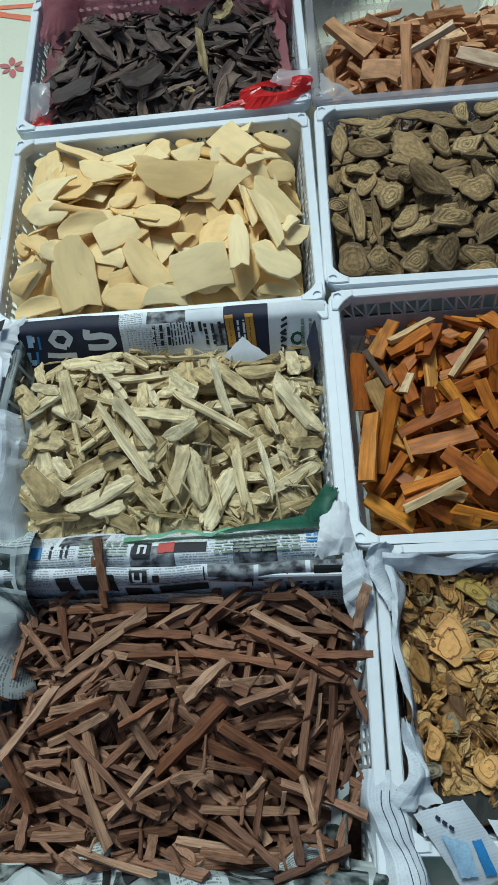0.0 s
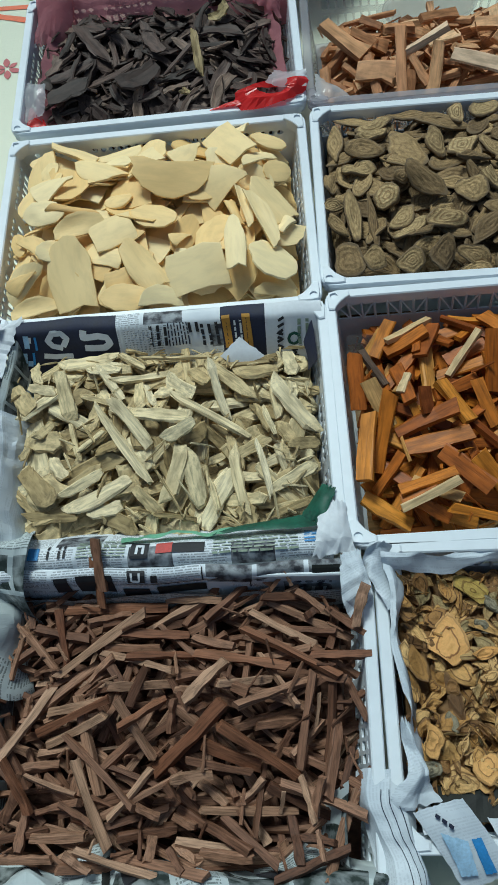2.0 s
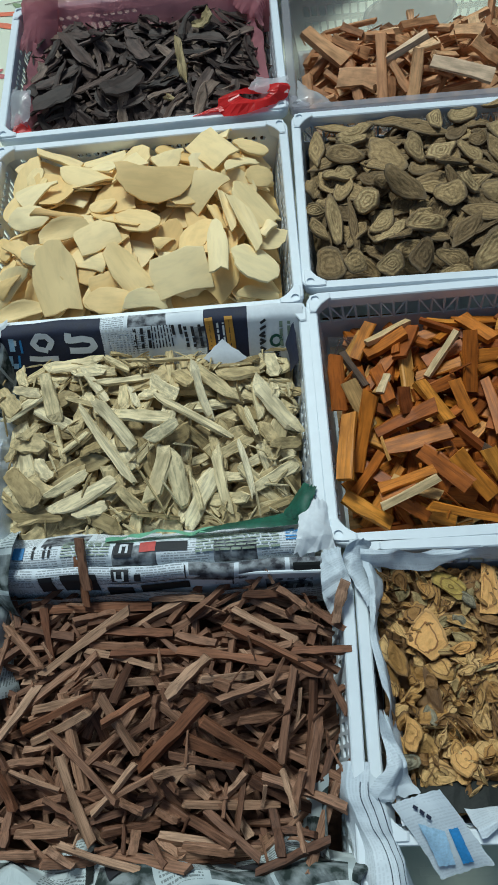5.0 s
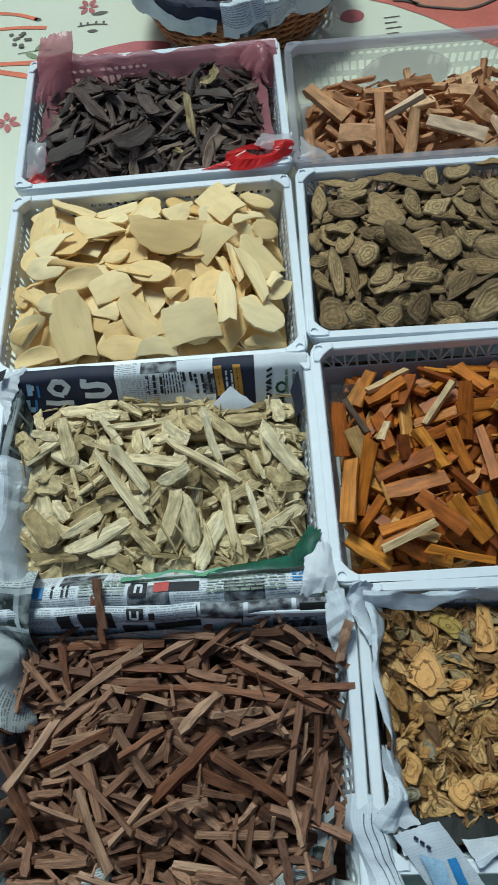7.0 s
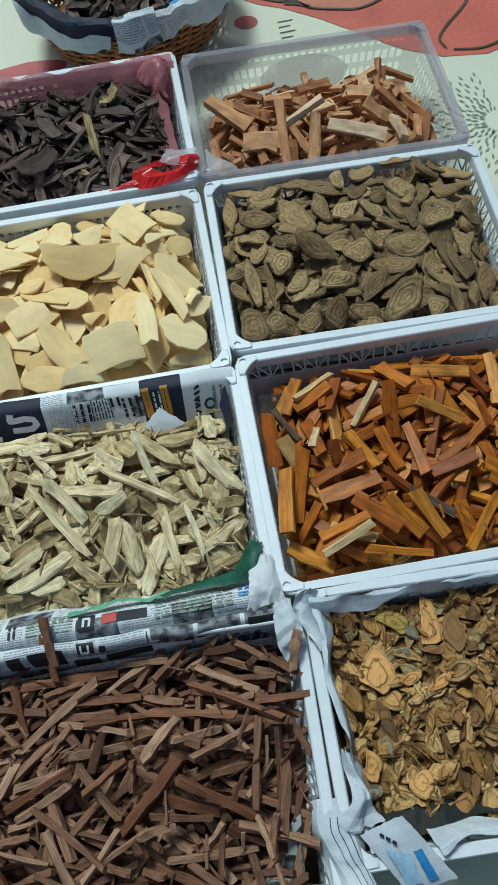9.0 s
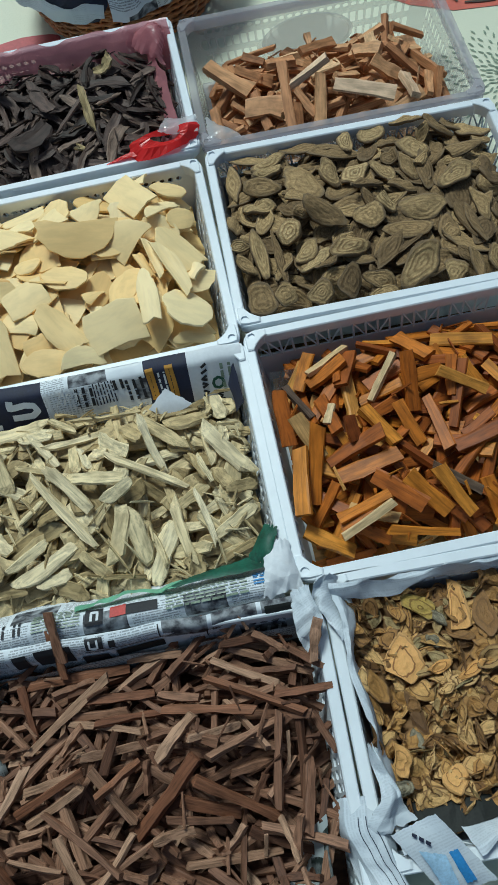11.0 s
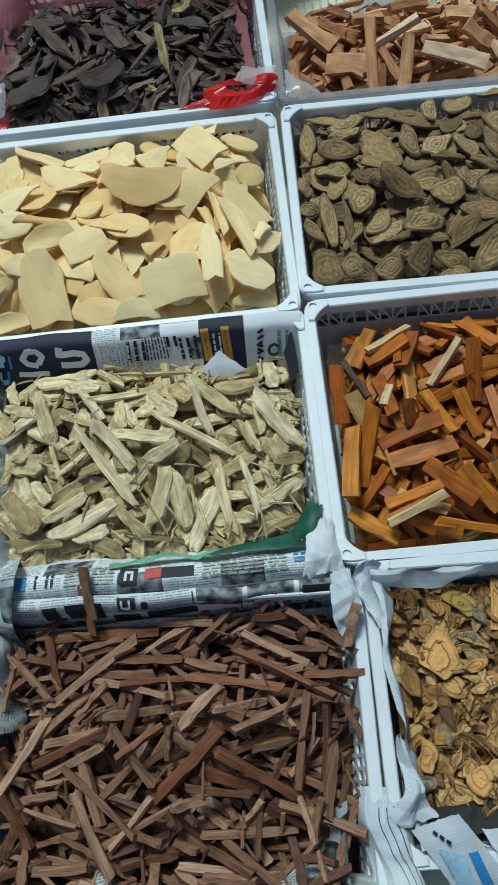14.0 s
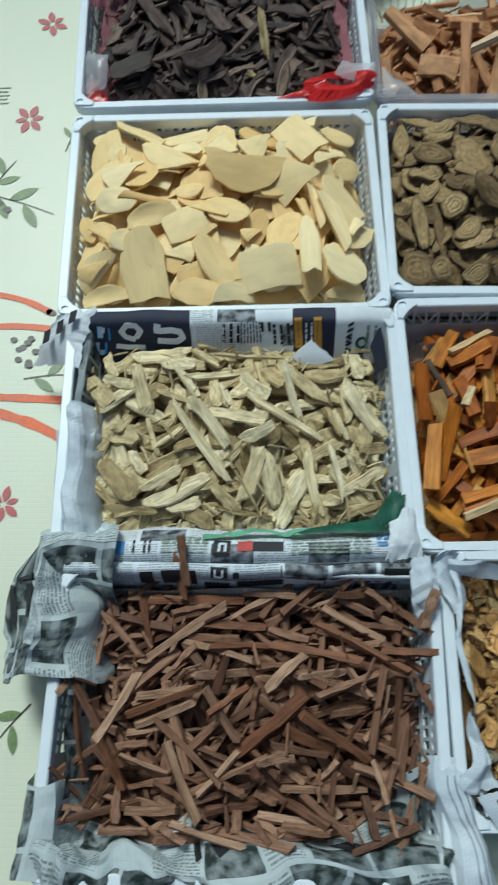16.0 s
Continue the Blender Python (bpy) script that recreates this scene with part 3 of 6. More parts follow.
def shard_mesh(name, material, seed, kind):
    """A shaved root slice, 1 long, 1 wide, 1 thick, with the outline of its kind, crisp cut edges and a shell-like curve."""
    r = random.Random(seed)
    if kind == "oval":
        out = [(0.5 * math.cos(a), 0.5 * math.sin(a)) for a in (2 * math.pi * k / 22 for k in range(22))]
    elif kind == "half":
        out = [(0.5 * math.cos(a), -0.42 + 0.92 * math.sin(a) ** 0.85) for a in (math.pi * k / 15 for k in range(16))]
        out += [(x, -0.45 + 0.05 * math.sin(6 * x + seed)) for x in (-0.36, -0.2, 0.0, 0.2, 0.36)]
    elif kind == "tongue":
        out = [(-0.5 * math.sin(a), 0.5 * math.cos(a)) for a in (math.pi * k / 11 for k in range(12))]
        out += [(0.2, -0.5), (0.46, -0.47), (0.5, -0.2), (0.47, 0.15), (0.5, 0.44), (0.2, 0.5)]
    elif kind == "wedge":
        out = [(0.5, 0.03), (0.3, 0.16), (0.1, 0.28), (-0.15, 0.42), (-0.38, 0.5), (-0.48, 0.3), (-0.5, 0.05), (-0.48, -0.25), (-0.4, -0.48), (-0.15, -0.36), (0.1, -0.22), (0.3, -0.1), (0.48, -0.04)]
    else:
        out = [(-0.5, -0.42), (-0.2, -0.48), (0.15, -0.45), (0.46, -0.5), (0.5, -0.2), (0.46, 0.1), (0.5, 0.42), (0.2, 0.48), (-0.12, 0.45), (-0.44, 0.5), (-0.5, 0.2), (-0.45, -0.1)]
    bow = r.uniform(-0.08, 0.08)
    out = [(x + r.uniform(-0.028, 0.028), y + r.uniform(-0.028, 0.028) + bow * (1 - 4 * x * x)) for x, y in out]
    ca, cb = r.uniform(0.1, 0.7), r.uniform(0.3, 1.5)
    way = r.choice((-1, -1, -1, 1))
    ph, wob = r.uniform(0, 6.28), r.uniform(0.2, 0.8)

    def lift(x, y):
        return way * 4 * (ca * x * x * 0.6 + cb * y * y) + wob * math.sin(5 * x + ph) * math.cos(4 * y + ph)

    bm = bmesh.new()
    tops, bots = [], []
    for q in (0.4, 0.75, 0.97, 1.0):
        edge = 0.12 if q == 1.0 else 0.0
        tops.append([bm.verts.new((x * q, y * q, 1 - edge + lift(x * q, y * q))) for x, y in out])
        bots.append([bm.verts.new((x * q, y * q, edge + lift(x * q, y * q))) for x, y in out])
    ct, cb_ = bm.verts.new((0, 0, 1 + lift(0, 0))), bm.verts.new((0, 0, lift(0, 0)))
    n = len(out)
    for k in range(n):
        j = (k + 1) % n
        bm.faces.new((ct, tops[0][k], tops[0][j])).smooth = True
        bm.faces.new((cb_, bots[0][j], bots[0][k])).smooth = True
        for a, b in zip(tops, tops[1:]):
            bm.faces.new((a[k], b[k], b[j], a[j])).smooth = True
        for a, b in zip(bots, bots[1:]):
            bm.faces.new((a[j], b[j], b[k], a[k])).smooth = True
        bm.faces.new((tops[-1][k], bots[-1][k], bots[-1][j], tops[-1][j]))
    bmesh.ops.recalc_face_normals(bm, faces=bm.faces)
    me = bpy.data.meshes.new(name)
    bm.to_mesh(me)
    bm.free()
    me.materials.append(material)
    own_coords(me, [q for v in me.vertices for q in v.co])
    return me


class Heap:
    """Lets pieces come to rest, one on the other, on a height field that covers one crate."""

    STEP = 0.002

    def __init__(self, cx, cy, turn, w, d, level, mound, seed, slope=0.0):
        self.cx, self.cy, self.turn, self.w, self.d = cx, cy, radians(turn), w, d
        self.rng = np.random.default_rng(seed)
        pad = 0.04
        self.nx, self.ny = int((w + 2 * pad) / self.STEP), int((d + 2 * pad) / self.STEP)
        self.x0, self.y0 = -w / 2 - pad, -d / 2 - pad
        xs = self.x0 + self.STEP * np.arange(self.nx)
        ys = self.y0 + self.STEP * np.arange(self.ny)
        X, Y = np.meshgrid(xs, ys, indexing="ij")
        q = np.clip(1 - (2 * X / w) ** 2, 0, 1) * np.clip(1 - (2 * Y / d) ** 2, 0, 1)
        wave = 0.004 * np.sin(X * 70 + seed) * np.cos(Y * 83 + 2 * seed)
        self.base = level + mound * np.sqrt(q) + wave + slope * X
        inside = (abs(X) < w / 2) & (abs(Y) < d / 2)
        self.h = np.where(inside, self.base, RIM - 0.002)

    def look_up(self, x, y):
        i = np.clip(((x - self.x0) / self.STEP).astype(int), 0, self.nx - 1)
        j = np.clip(((y - self.y0) / self.STEP).astype(int), 0, self.ny - 1)
        return i, j

    def rest(self, x, y, yaw, length, width, thick, sink=0.0015, steep=0.5):
        c, s = math.cos(yaw), math.sin(yaw)
        u = np.linspace(-0.48, 0.48, 9) * length
        v = np.linspace(-0.42, 0.42, 5) * width
        U, V = np.meshgrid(u, v, indexing="ij")
        hh = self.h[self.look_up(x + U * c - V * s, y + U * s + V * c)]
        prof = hh.max(1) * 0.8 + hh.mean(1) * 0.2
        best, pitch = -1, 0.0
        for i in range(4):
            for j in range(5, 9):
                z = prof[i] + (prof[j] - prof[i]) * (0 - u[i]) / (u[j] - u[i])
                if z > best:
                    best, pitch = z, (prof[j] - prof[i]) / (u[j] - u[i])
        pitch = float(np.clip(pitch, -steep, steep))
        cross = (hh - pitch * U).mean(0)
        roll = float(np.clip(np.polyfit(v, cross, 1)[0], -steep, steep))
        off = hh - pitch * U - roll * V
        z = float(np.quantile(off, 0.94)) - sink
        n_u, n_v = max(3, int(length / 0.0016)), max(3, int(width / 0.0016))
        U, V = np.meshgrid(np.linspace(-0.5, 0.5, n_u) * length, np.linspace(-0.45, 0.45, n_v) * width, indexing="ij")
        i, j = self.look_up(x + U * c - V * s, y + U * s + V * c)
        np.maximum.at(self.h, (i, j), z + pitch * U + roll * V + thick)
        m = Matrix.Translation((x, y, z)) @ Matrix.Rotation(yaw, 4, "Z") @ Matrix.Rotation(-math.atan(pitch), 4, "Y") @ Matrix.Rotation(math.atan(roll), 4, "X")
        return self.world() @ m @ Matrix.Diagonal((length, width, thick, 1))

    def world(self):
        return Matrix.Translation((self.cx, self.cy, 0)) @ Matrix.Rotation(self.turn, 4, "Z")

    def spot(self, yaw, length, width, over=0.0):
        ex = abs(math.cos(yaw)) * length / 2 + abs(math.sin(yaw)) * width / 2
        ey = abs(math.sin(yaw)) * length / 2 + abs(math.cos(yaw)) * width / 2
        hx, hy = max(0.01, self.w / 2 - ex + over), max(0.01, self.d / 2 - ey + over)
        best = None
        for _ in range(4):
            x, y = self.rng.uniform(-hx, hx), self.rng.uniform(-hy, hy)
            i, j = self.look_up(np.array([x]), np.array([y]))
            deep = self.h[i, j][0] - self.base[i, j][0]
            if best is None or deep < best[0]:
                best = (deep, x, y)
        return best[1], best[2]

    def local(self, x, y):
        c, s = math.cos(-self.turn), math.sin(-self.turn)
        return (x - self.cx) * c - (y - self.cy) * s, (x - self.cx) * s + (y - self.cy) * c


def joined(name, meshes, matrices, material, core=None):
    """Many small pieces as one mesh, with the packed core that they lie on."""
    verts, faces, uvs, own, at = [], [], [], [], 0
    for me, m in zip(meshes, matrices):
        verts += [m @ v.co for v in me.vertices]
        own += [q for v in me.vertices for q in v.co]
        lay = me.uv_layers[0].data if me.uv_layers else None
        for p in me.polygons:
            faces.append([at + k for k in p.vertices])
            uvs += [lay[li].uv[0] if lay else 0.5 for li in p.loop_indices]
        at = len(verts)
    if core is not None:
        cv, cf = core
        verts += cv
        own += [40 * q for v in cv for q in v]
        for f in cf:
            faces.append([at + k for k in f])
            uvs += [0.9] * len(f)
    me = bpy.data.meshes.new(name)
    me.from_pydata(verts, [], faces)
    lay = me.uv_layers.new(name="UVMap")
    for k, q in enumerate(uvs):
        lay.data[k].uv = (q, 0.5)
    me.materials.append(material)
    own_coords(me, own)
    return new(name, me)


def core_of(heap, drop):
    """The packed underlayer of a heap, down to the crate's floor."""
    nx, ny = 40, 30
    verts, faces = [], []
    wm = heap.world()
    for i in range(nx + 1):
        for j in range(ny + 1):
            x, y = (i / nx - 0.5) * heap.w, (j / ny - 0.5) * heap.d
            a, b = heap.look_up(np.array([x]), np.array([y]))
            z = float(heap.base[a, b][0]) - drop
            k = 1.0
            if i in (0, nx) or j in (0, ny):
                z, k = 0.006, 0.93
            verts.append(wm @ Vector((x * k, y * k, z)))
    for i in range(nx):
        for j in range(ny):
            a = i * (ny + 1) + j
            faces.append((a, a + ny + 1, a + ny + 2, a + 1))
    return verts, faces


def fill(heap, name, label, category, group, variants, material, size, under, loose, rows, alt=(), stuff_name="", stuff_label="", over=0.0, sink=0.0015, steep=0.5, small=1.0, beyond=0.003, bits=0, shapes=None, lie=0.0):
    """size(rng) gives length, width, thickness. under: pieces of the joined lower layer; loose: single pieces; rows: the ones on top."""
    core = core_of(heap, 0.004)

    def heading():
        return heap.rng.normal(0, lie) if lie and heap.rng.uniform() < 0.75 else heap.rng.uniform(0, 2 * math.pi)

    ms, mats = [], []
    for _ in range(under):
        ln, wd, th = [q * small for q in size(heap.rng)]
        yaw = heading()
        x, y = heap.spot(yaw, ln, wd)
        ms.append(variants[heap.rng.integers(len(variants))])
        mats.append(heap.rest(x, y, yaw, ln, wd, th, sink, steep))
    ob = joined(stuff_name or name + "_heap", ms, mats, material, core)
    tagged(ob, stuff_label or label, category, kind="stuff")

    def single(m, tint, kind=None):
        choice = shapes[kind] if kind else variants
        me = choice[heap.rng.integers(len(choice))]
        o = new(name, me)
        o.matrix_world = m
        tagged(o, label if not tint else alt[tint - 1][1], category, group)
        if tint:
            o.material_slots[0].link = "OBJECT"
            o.material_slots[0].material = alt[tint - 1][0]

    for _ in range(loose):
        ln, wd, th = size(heap.rng)
        yaw = heading()
        x, y = heap.spot(yaw, ln, wd, over)
        single(heap.rest(x, y, yaw, ln, wd, th, sink, steep), 0)
    for x, y, ln, wd, yaw, tint, *kind in rows:
        th = size(heap.rng)[2]
        lx, ly = heap.local(x, y)
        a = radians(yaw) - heap.turn
        ex, ey = (abs(math.cos(a)) * ln + abs(math.sin(a)) * wd) / 2, (abs(math.sin(a)) * ln + abs(math.cos(a)) * wd) / 2
        lx = min(max(lx, -heap.w / 2 + ex - beyond), heap.w / 2 - ex + beyond)
        ly = min(max(ly, -heap.d / 2 + ey - beyond), heap.d / 2 - ey + beyond)
        single(heap.rest(lx, ly, radians(yaw) - heap.turn, ln, wd, th, sink, min(steep, 0.45)), tint, *kind)
    if bits:
        ms, mats = [], []
        for _ in range(bits):
            ln, wd, th = heap.rng.uniform(0.008, 0.03), heap.rng.uniform(0.0014, 0.0034), heap.rng.uniform(0.0009, 0.002)
            yaw = heap.rng.uniform(0, 2 * math.pi)
            x, y = heap.spot(yaw, ln, wd)
            ms.append(variants[heap.rng.integers(len(variants))])
            mats.append(heap.rest(x, y, yaw, ln, wd, th, 0.0004, 0.9))
        tagged(joined(name + "_splinters", ms, mats, material), "fine splinters and crumbs scattered over the heap", "splinters", kind="stuff")


# ---- sheets of paper and film ----
def crease(co, amount, seed):
    """Folds of crumpled paper: soft waves and flat facets that meet in straight, sharp creases."""
    soft = noise.noise_vector(co * 22 + Vector((seed, 2, 0))) * amount * 0.8
    r = random.Random(seed * 7 + 1)
    fold = 0.0
    for weight, wide in ((0.5, 0.062), (0.42, 0.045), (0.34, 0.033), (0.22, 0.021), (0.12, 0.013)):
        ang, tip, ph = r.uniform(0, 6.28), r.uniform(-0.7, 0.7), r.uniform(0, 1)
        s = (co.x * math.cos(ang) + co.y * math.sin(ang) + co.z * tip) / wide + ph
        fold += weight * (abs((s % 1.0) * 2 - 1) * 2 - 1)
    patch = 0.55 + 0.9 * noise.noise(co * 15 + Vector((1, 4, seed)))
    way = noise.noise_vector(co * 5 + Vector((3, seed, 1)))
    return soft + (way * 0.8 + Vector((0, 0, 0.7))) * amount * fold * 0.62 * patch


def drape(bm, path, profile, crumple=0.004, seed=0, steps=60, ragged=0.0, uvoff=(0, 0)):
    """A sheet hung over an edge. path: points (x, y) along the edge, its outer side to the right. profile: (outward, z) down the sheet."""
    uv = bm.loops.layers.uv.verify()
    pts = [Vector((*p, 0)) for p in path]
    seg = [(b - a).length for a, b in zip(pts, pts[1:])]
    total = sum(seg)
    prof_len = [0.0]
    for (a, b), (c, d) in zip(profile, profile[1:]):
        prof_len.append(prof_len[-1] + math.hypot(c - a, d - b))
    across = max(len(profile) * 4, 16)

    def along(s):
        s = min(max(s, 0), total)
        for k, ln in enumerate(seg):
            if s <= ln or k == len(seg) - 1:
                t = pts[k + 1] - pts[k]
                return pts[k] + t * (s / ln), t.normalized()
            s -= ln

    def section(q):
        q *= prof_len[-1]
        for k in range(len(profile) - 1):
            if q <= prof_len[k + 1] + 1e-9:
                f = (q - prof_len[k]) / max(1e-9, prof_len[k + 1] - prof_len[k])
                return profile[k][0] + f * (profile[k + 1][0] - profile[k][0]), profile[k][1] + f * (profile[k + 1][1] - profile[k][1])
        return profile[-1]

    rows = []
    for i in range(steps + 1):
        s = total * i / steps
        p, _ = along(s)
        t = (along(s + 0.012)[1] + along(s - 0.012)[1]).normalized()
        n = Vector((t.y, -t.x, 0))
        row = []
        for j in range(across + 1):
            q = j / across
            rag = 1.0 + ragged * noise.noise((s * 22, seed * 3.1, 0.0)) * (1 if q > 0.5 else -1) * abs(2 * q - 1)
            o, z = section(min(max(0.5 + (q - 0.5) * rag, 0), 1))
            co = p + n * o + Vector((0, 0, z))
            co = co + crease(co, crumple, seed)
            row.append((bm.verts.new(co), s + uvoff[0], q * prof_len[-1] + uvoff[1]))
        rows.append(row)
    for a, b in zip(rows, rows[1:]):
        for j in range(across):
            f = bm.faces.new([x[0] for x in (a[j], b[j], b[j + 1], a[j + 1])])
            f.smooth = crumple < 0.0031
            for lp, x in zip(f.loops, (a[j], b[j], b[j + 1], a[j + 1])):
                lp[uv].uv = (x[1], x[2])


def sheet(bm, corners, sag=0.0, crumple=0.004, seed=0, n=22, ragged=0.0):
    """A loose sheet over four corners (in order), bellied by sag and crumpled."""
    uv = bm.loops.layers.uv.verify()
    a, b, c, d = [Vector(p) for p in corners]
    w, h = (b - a).length, (d - a).length
    grid = []
    for i in range(n + 1):
        col = []
        for j in range(n + 1):
            u, v = i / n, j / n
            uu = u + ragged * noise.noise((v * 9, seed, 1.0)) * (2 * u - 1) ** 2
            vv = v + ragged * noise.noise((u * 9, seed, 5.0)) * (2 * v - 1) ** 2
            co = (a.lerp(b, uu)).lerp(d.lerp(c, uu), vv)
            co += Vector((0, 0, sag * 4 * u * (1 - u) * 4 * v * (1 - v)))
            co += crease(co, crumple, seed)
            col.append((bm.verts.new(co), u * w, v * h))
        grid.append(col)
    for i in range(n):
        for j in range(n):
            q = (grid[i][j], grid[i + 1][j], grid[i + 1][j + 1], grid[i][j + 1])
            f = bm.faces.new([x[0] for x in q])
            f.smooth = crumple < 0.0031
            for lp, x in zip(f.loops, q):
                lp[uv].uv = (x[1], x[2])


# ---- ground, table and cloth ----
bm = bmesh.new()
bmesh.ops.create_grid(bm, x_segments=2, y_segments=2, size=400.0)
bmesh.ops.translate(bm, verts=bm.verts, vec=(0, 0, -0.78))
tagged(link_mesh("ground", bm, CONCRETE), "plain grey concrete ground under the table", "ground", kind="structure")

TX0, TX1, TY0, TY1 = -0.78, 0.86, -0.72, 1.22
table = tagged(new("market_table"), "wide market table hidden under a printed tablecloth", "table")
bm = bmesh.new()
box(bm, (TX0, TY0, -0.035), (TX1, TY1, -0.004), 0.002)
part("tabletop", bm, STEEL, table)
for x in (TX0 + 0.06, TX1 - 0.06):
    for y in (TY0 + 0.06, TY1 - 0.06):
        bm = bmesh.new()
        box(bm, (x - 0.02, y - 0.02, -0.78), (x + 0.02, y + 0.02, -0.034), 0.003)
        part("leg", bm, STEEL, table)

cloth = tagged(new("tablecloth"), "pale green plastic tablecloth printed with red flowers and olives", "tablecloth")
bm = bmesh.new()
nx, ny = 60, 70
e = 0.006
lay = []
for i in range(nx + 1):
    row = []
    for j in range(ny + 1):
        x, y = TX0 - e + (TX1 - TX0 + 2 * e) * i / nx, TY0 - e + (TY1 - TY0 + 2 * e) * j / ny
        row.append(bm.verts.new((x, y, 0.0)))
    lay.append(row)
for i in range(nx):
    for j in range(ny):
        bm.faces.new((lay[i][j], lay[i + 1][j], lay[i + 1][j + 1], lay[i][j + 1]))
edge = [ed for ed in bm.edges if ed.is_boundary]
ret = bmesh.ops.extrude_edge_only(bm, edges=edge)
for v in ret["geom"]:
    if isinstance(v, bmesh.types.BMVert):
        v.co.z = -0.22 + 0.02 * noise.noise(v.co * 6)
        v.co.x += 0.02 * noise.noise(v.co * 9)
        v.co.y += 0.02 * noise.noise(v.co * 8 + Vector((5, 0, 0)))
part("cloth_sheet", bm, CLOTH, cloth)
PRINT = 0.0009


def ribbon(bm, pts, w0, w1):
    """A brush stroke of the print, tapering along smooth points."""
    fine = []
    for k in range(len(pts) - 1):
        p0, p1, p2, p3 = [Vector(pts[min(max(q, 0), len(pts) - 1)]) for q in (k - 1, k, k + 1, k + 2)]
        for s in range(8):
            t = s / 8
            fine.append(0.5 * ((2 * p1) + (p2 - p0) * t + (2 * p0 - 5 * p1 + 4 * p2 - p3) * t * t + (3 * p1 - p0 - 3 * p2 + p3) * t ** 3))
    fine.append(Vector(pts[-1]))
    rows = []
    for k, p in enumerate(fine):
        d = (fine[min(k + 1, len(fine) - 1)] - fine[max(k - 1, 0)]).normalized()
        w = (w0 + (w1 - w0) * k / (len(fine) - 1)) / 2 * (1 + 0.25 * noise.noise((p.x * 60, p.y * 60, 0)))
        n = Vector((-d.y, d.x)) * w
        rows.append([bm.verts.new((p.x + n.x, p.y + n.y, PRINT)), bm.verts.new((p.x - n.x, p.y - n.y, PRINT))])
    for a, b in zip(rows, rows[1:]):
        bm.faces.new((a[0], b[0], b[1], a[1]))


def blot(bm, cx, cy, rx, ry, turn=0.0, n=18, rough=0.08, z=PRINT):
    c, s = math.cos(radians(turn)), math.sin(radians(turn))
    vs = []
    for k in range(n):
        a = 2 * math.pi * k / n
        q = 1 + rough * noise.noise((cx * 90 + math.cos(a) * 2, cy * 90 + math.sin(a) * 2, 1))
        x, y = rx * q * math.cos(a), ry * q * math.sin(a)
        vs.append(bm.verts.new((cx + x * c - y * s, cy + x * s + y * c, z)))
    bm.faces.new(vs)


def leaf(bm, x, y, ln, wd, turn):
    c, s = math.cos(radians(turn)), math.sin(radians(turn))
    side = [(t, wd / 2 * math.sin(math.pi * t) ** 0.8) for t in (k / 8 for k in range(1, 8))]
    pts = [(0, 0), *[(t * ln, w) for t, w in side], (ln, 0), *[(t * ln, -w) for t, w in side[::-1]]]
    bm.faces.new([bm.verts.new((x + px * c - py * s, y + px * s + py * c, PRINT)) for px, py in pts])


def flower(x, y, r, turn=0):
    bm = bmesh.new()
    for k in range(6):
        a = turn + 60 * k
        q = r * (1.0 if k % 3 else 0.75)
        leaf(bm, x + 0.15 * r * math.cos(radians(a)), y + 0.15 * r * math.sin(radians(a)), q, q * 0.5, a)
    part("printed_flower", bm, ROSE, cloth, "small rose-red printed flower")


def twig(x, y, turn, n=3, size=1.0):
    bm = bmesh.new()
    c, s = math.cos(radians(turn)), math.sin(radians(turn))
    for k in range(n):
        px, py = x + c * 0.016 * k * size, y + s * 0.016 * k * size
        leaf(bm, px, py, 0.032 * size, 0.011 * size, turn + (48 if k % 2 else -40))
    part("printed_leaf_twig", bm, LEAF, cloth, "green printed olive twig")
    bm = bmesh.new()
    ribbon(bm, [(x - c * 0.012, y - s * 0.012), (x + c * 0.02 * n * size * 0.5, y + s * 0.02 * n * size * 0.5 + 0.002), (x + c * 0.022 * n * size, y + s * 0.022 * n * size)], 0.0018, 0.001)
    part("printed_stem", bm, OLIVE, cloth)


def berries(x, y, n=9, r=0.0042, spread=0.018, seed=1):
    q = random.Random(seed)
    for k in range(n):
        bm = bmesh.new()
        blot(bm, x + q.uniform(-spread, spread), y + q.uniform(-spread, spread) * 1.3, r, r * 0.85, 0, 10, 0.08, PRINT * (1 + 0.15 * k))
        part("printed_olive", bm, OLIVE, cloth, "dark printed olive")


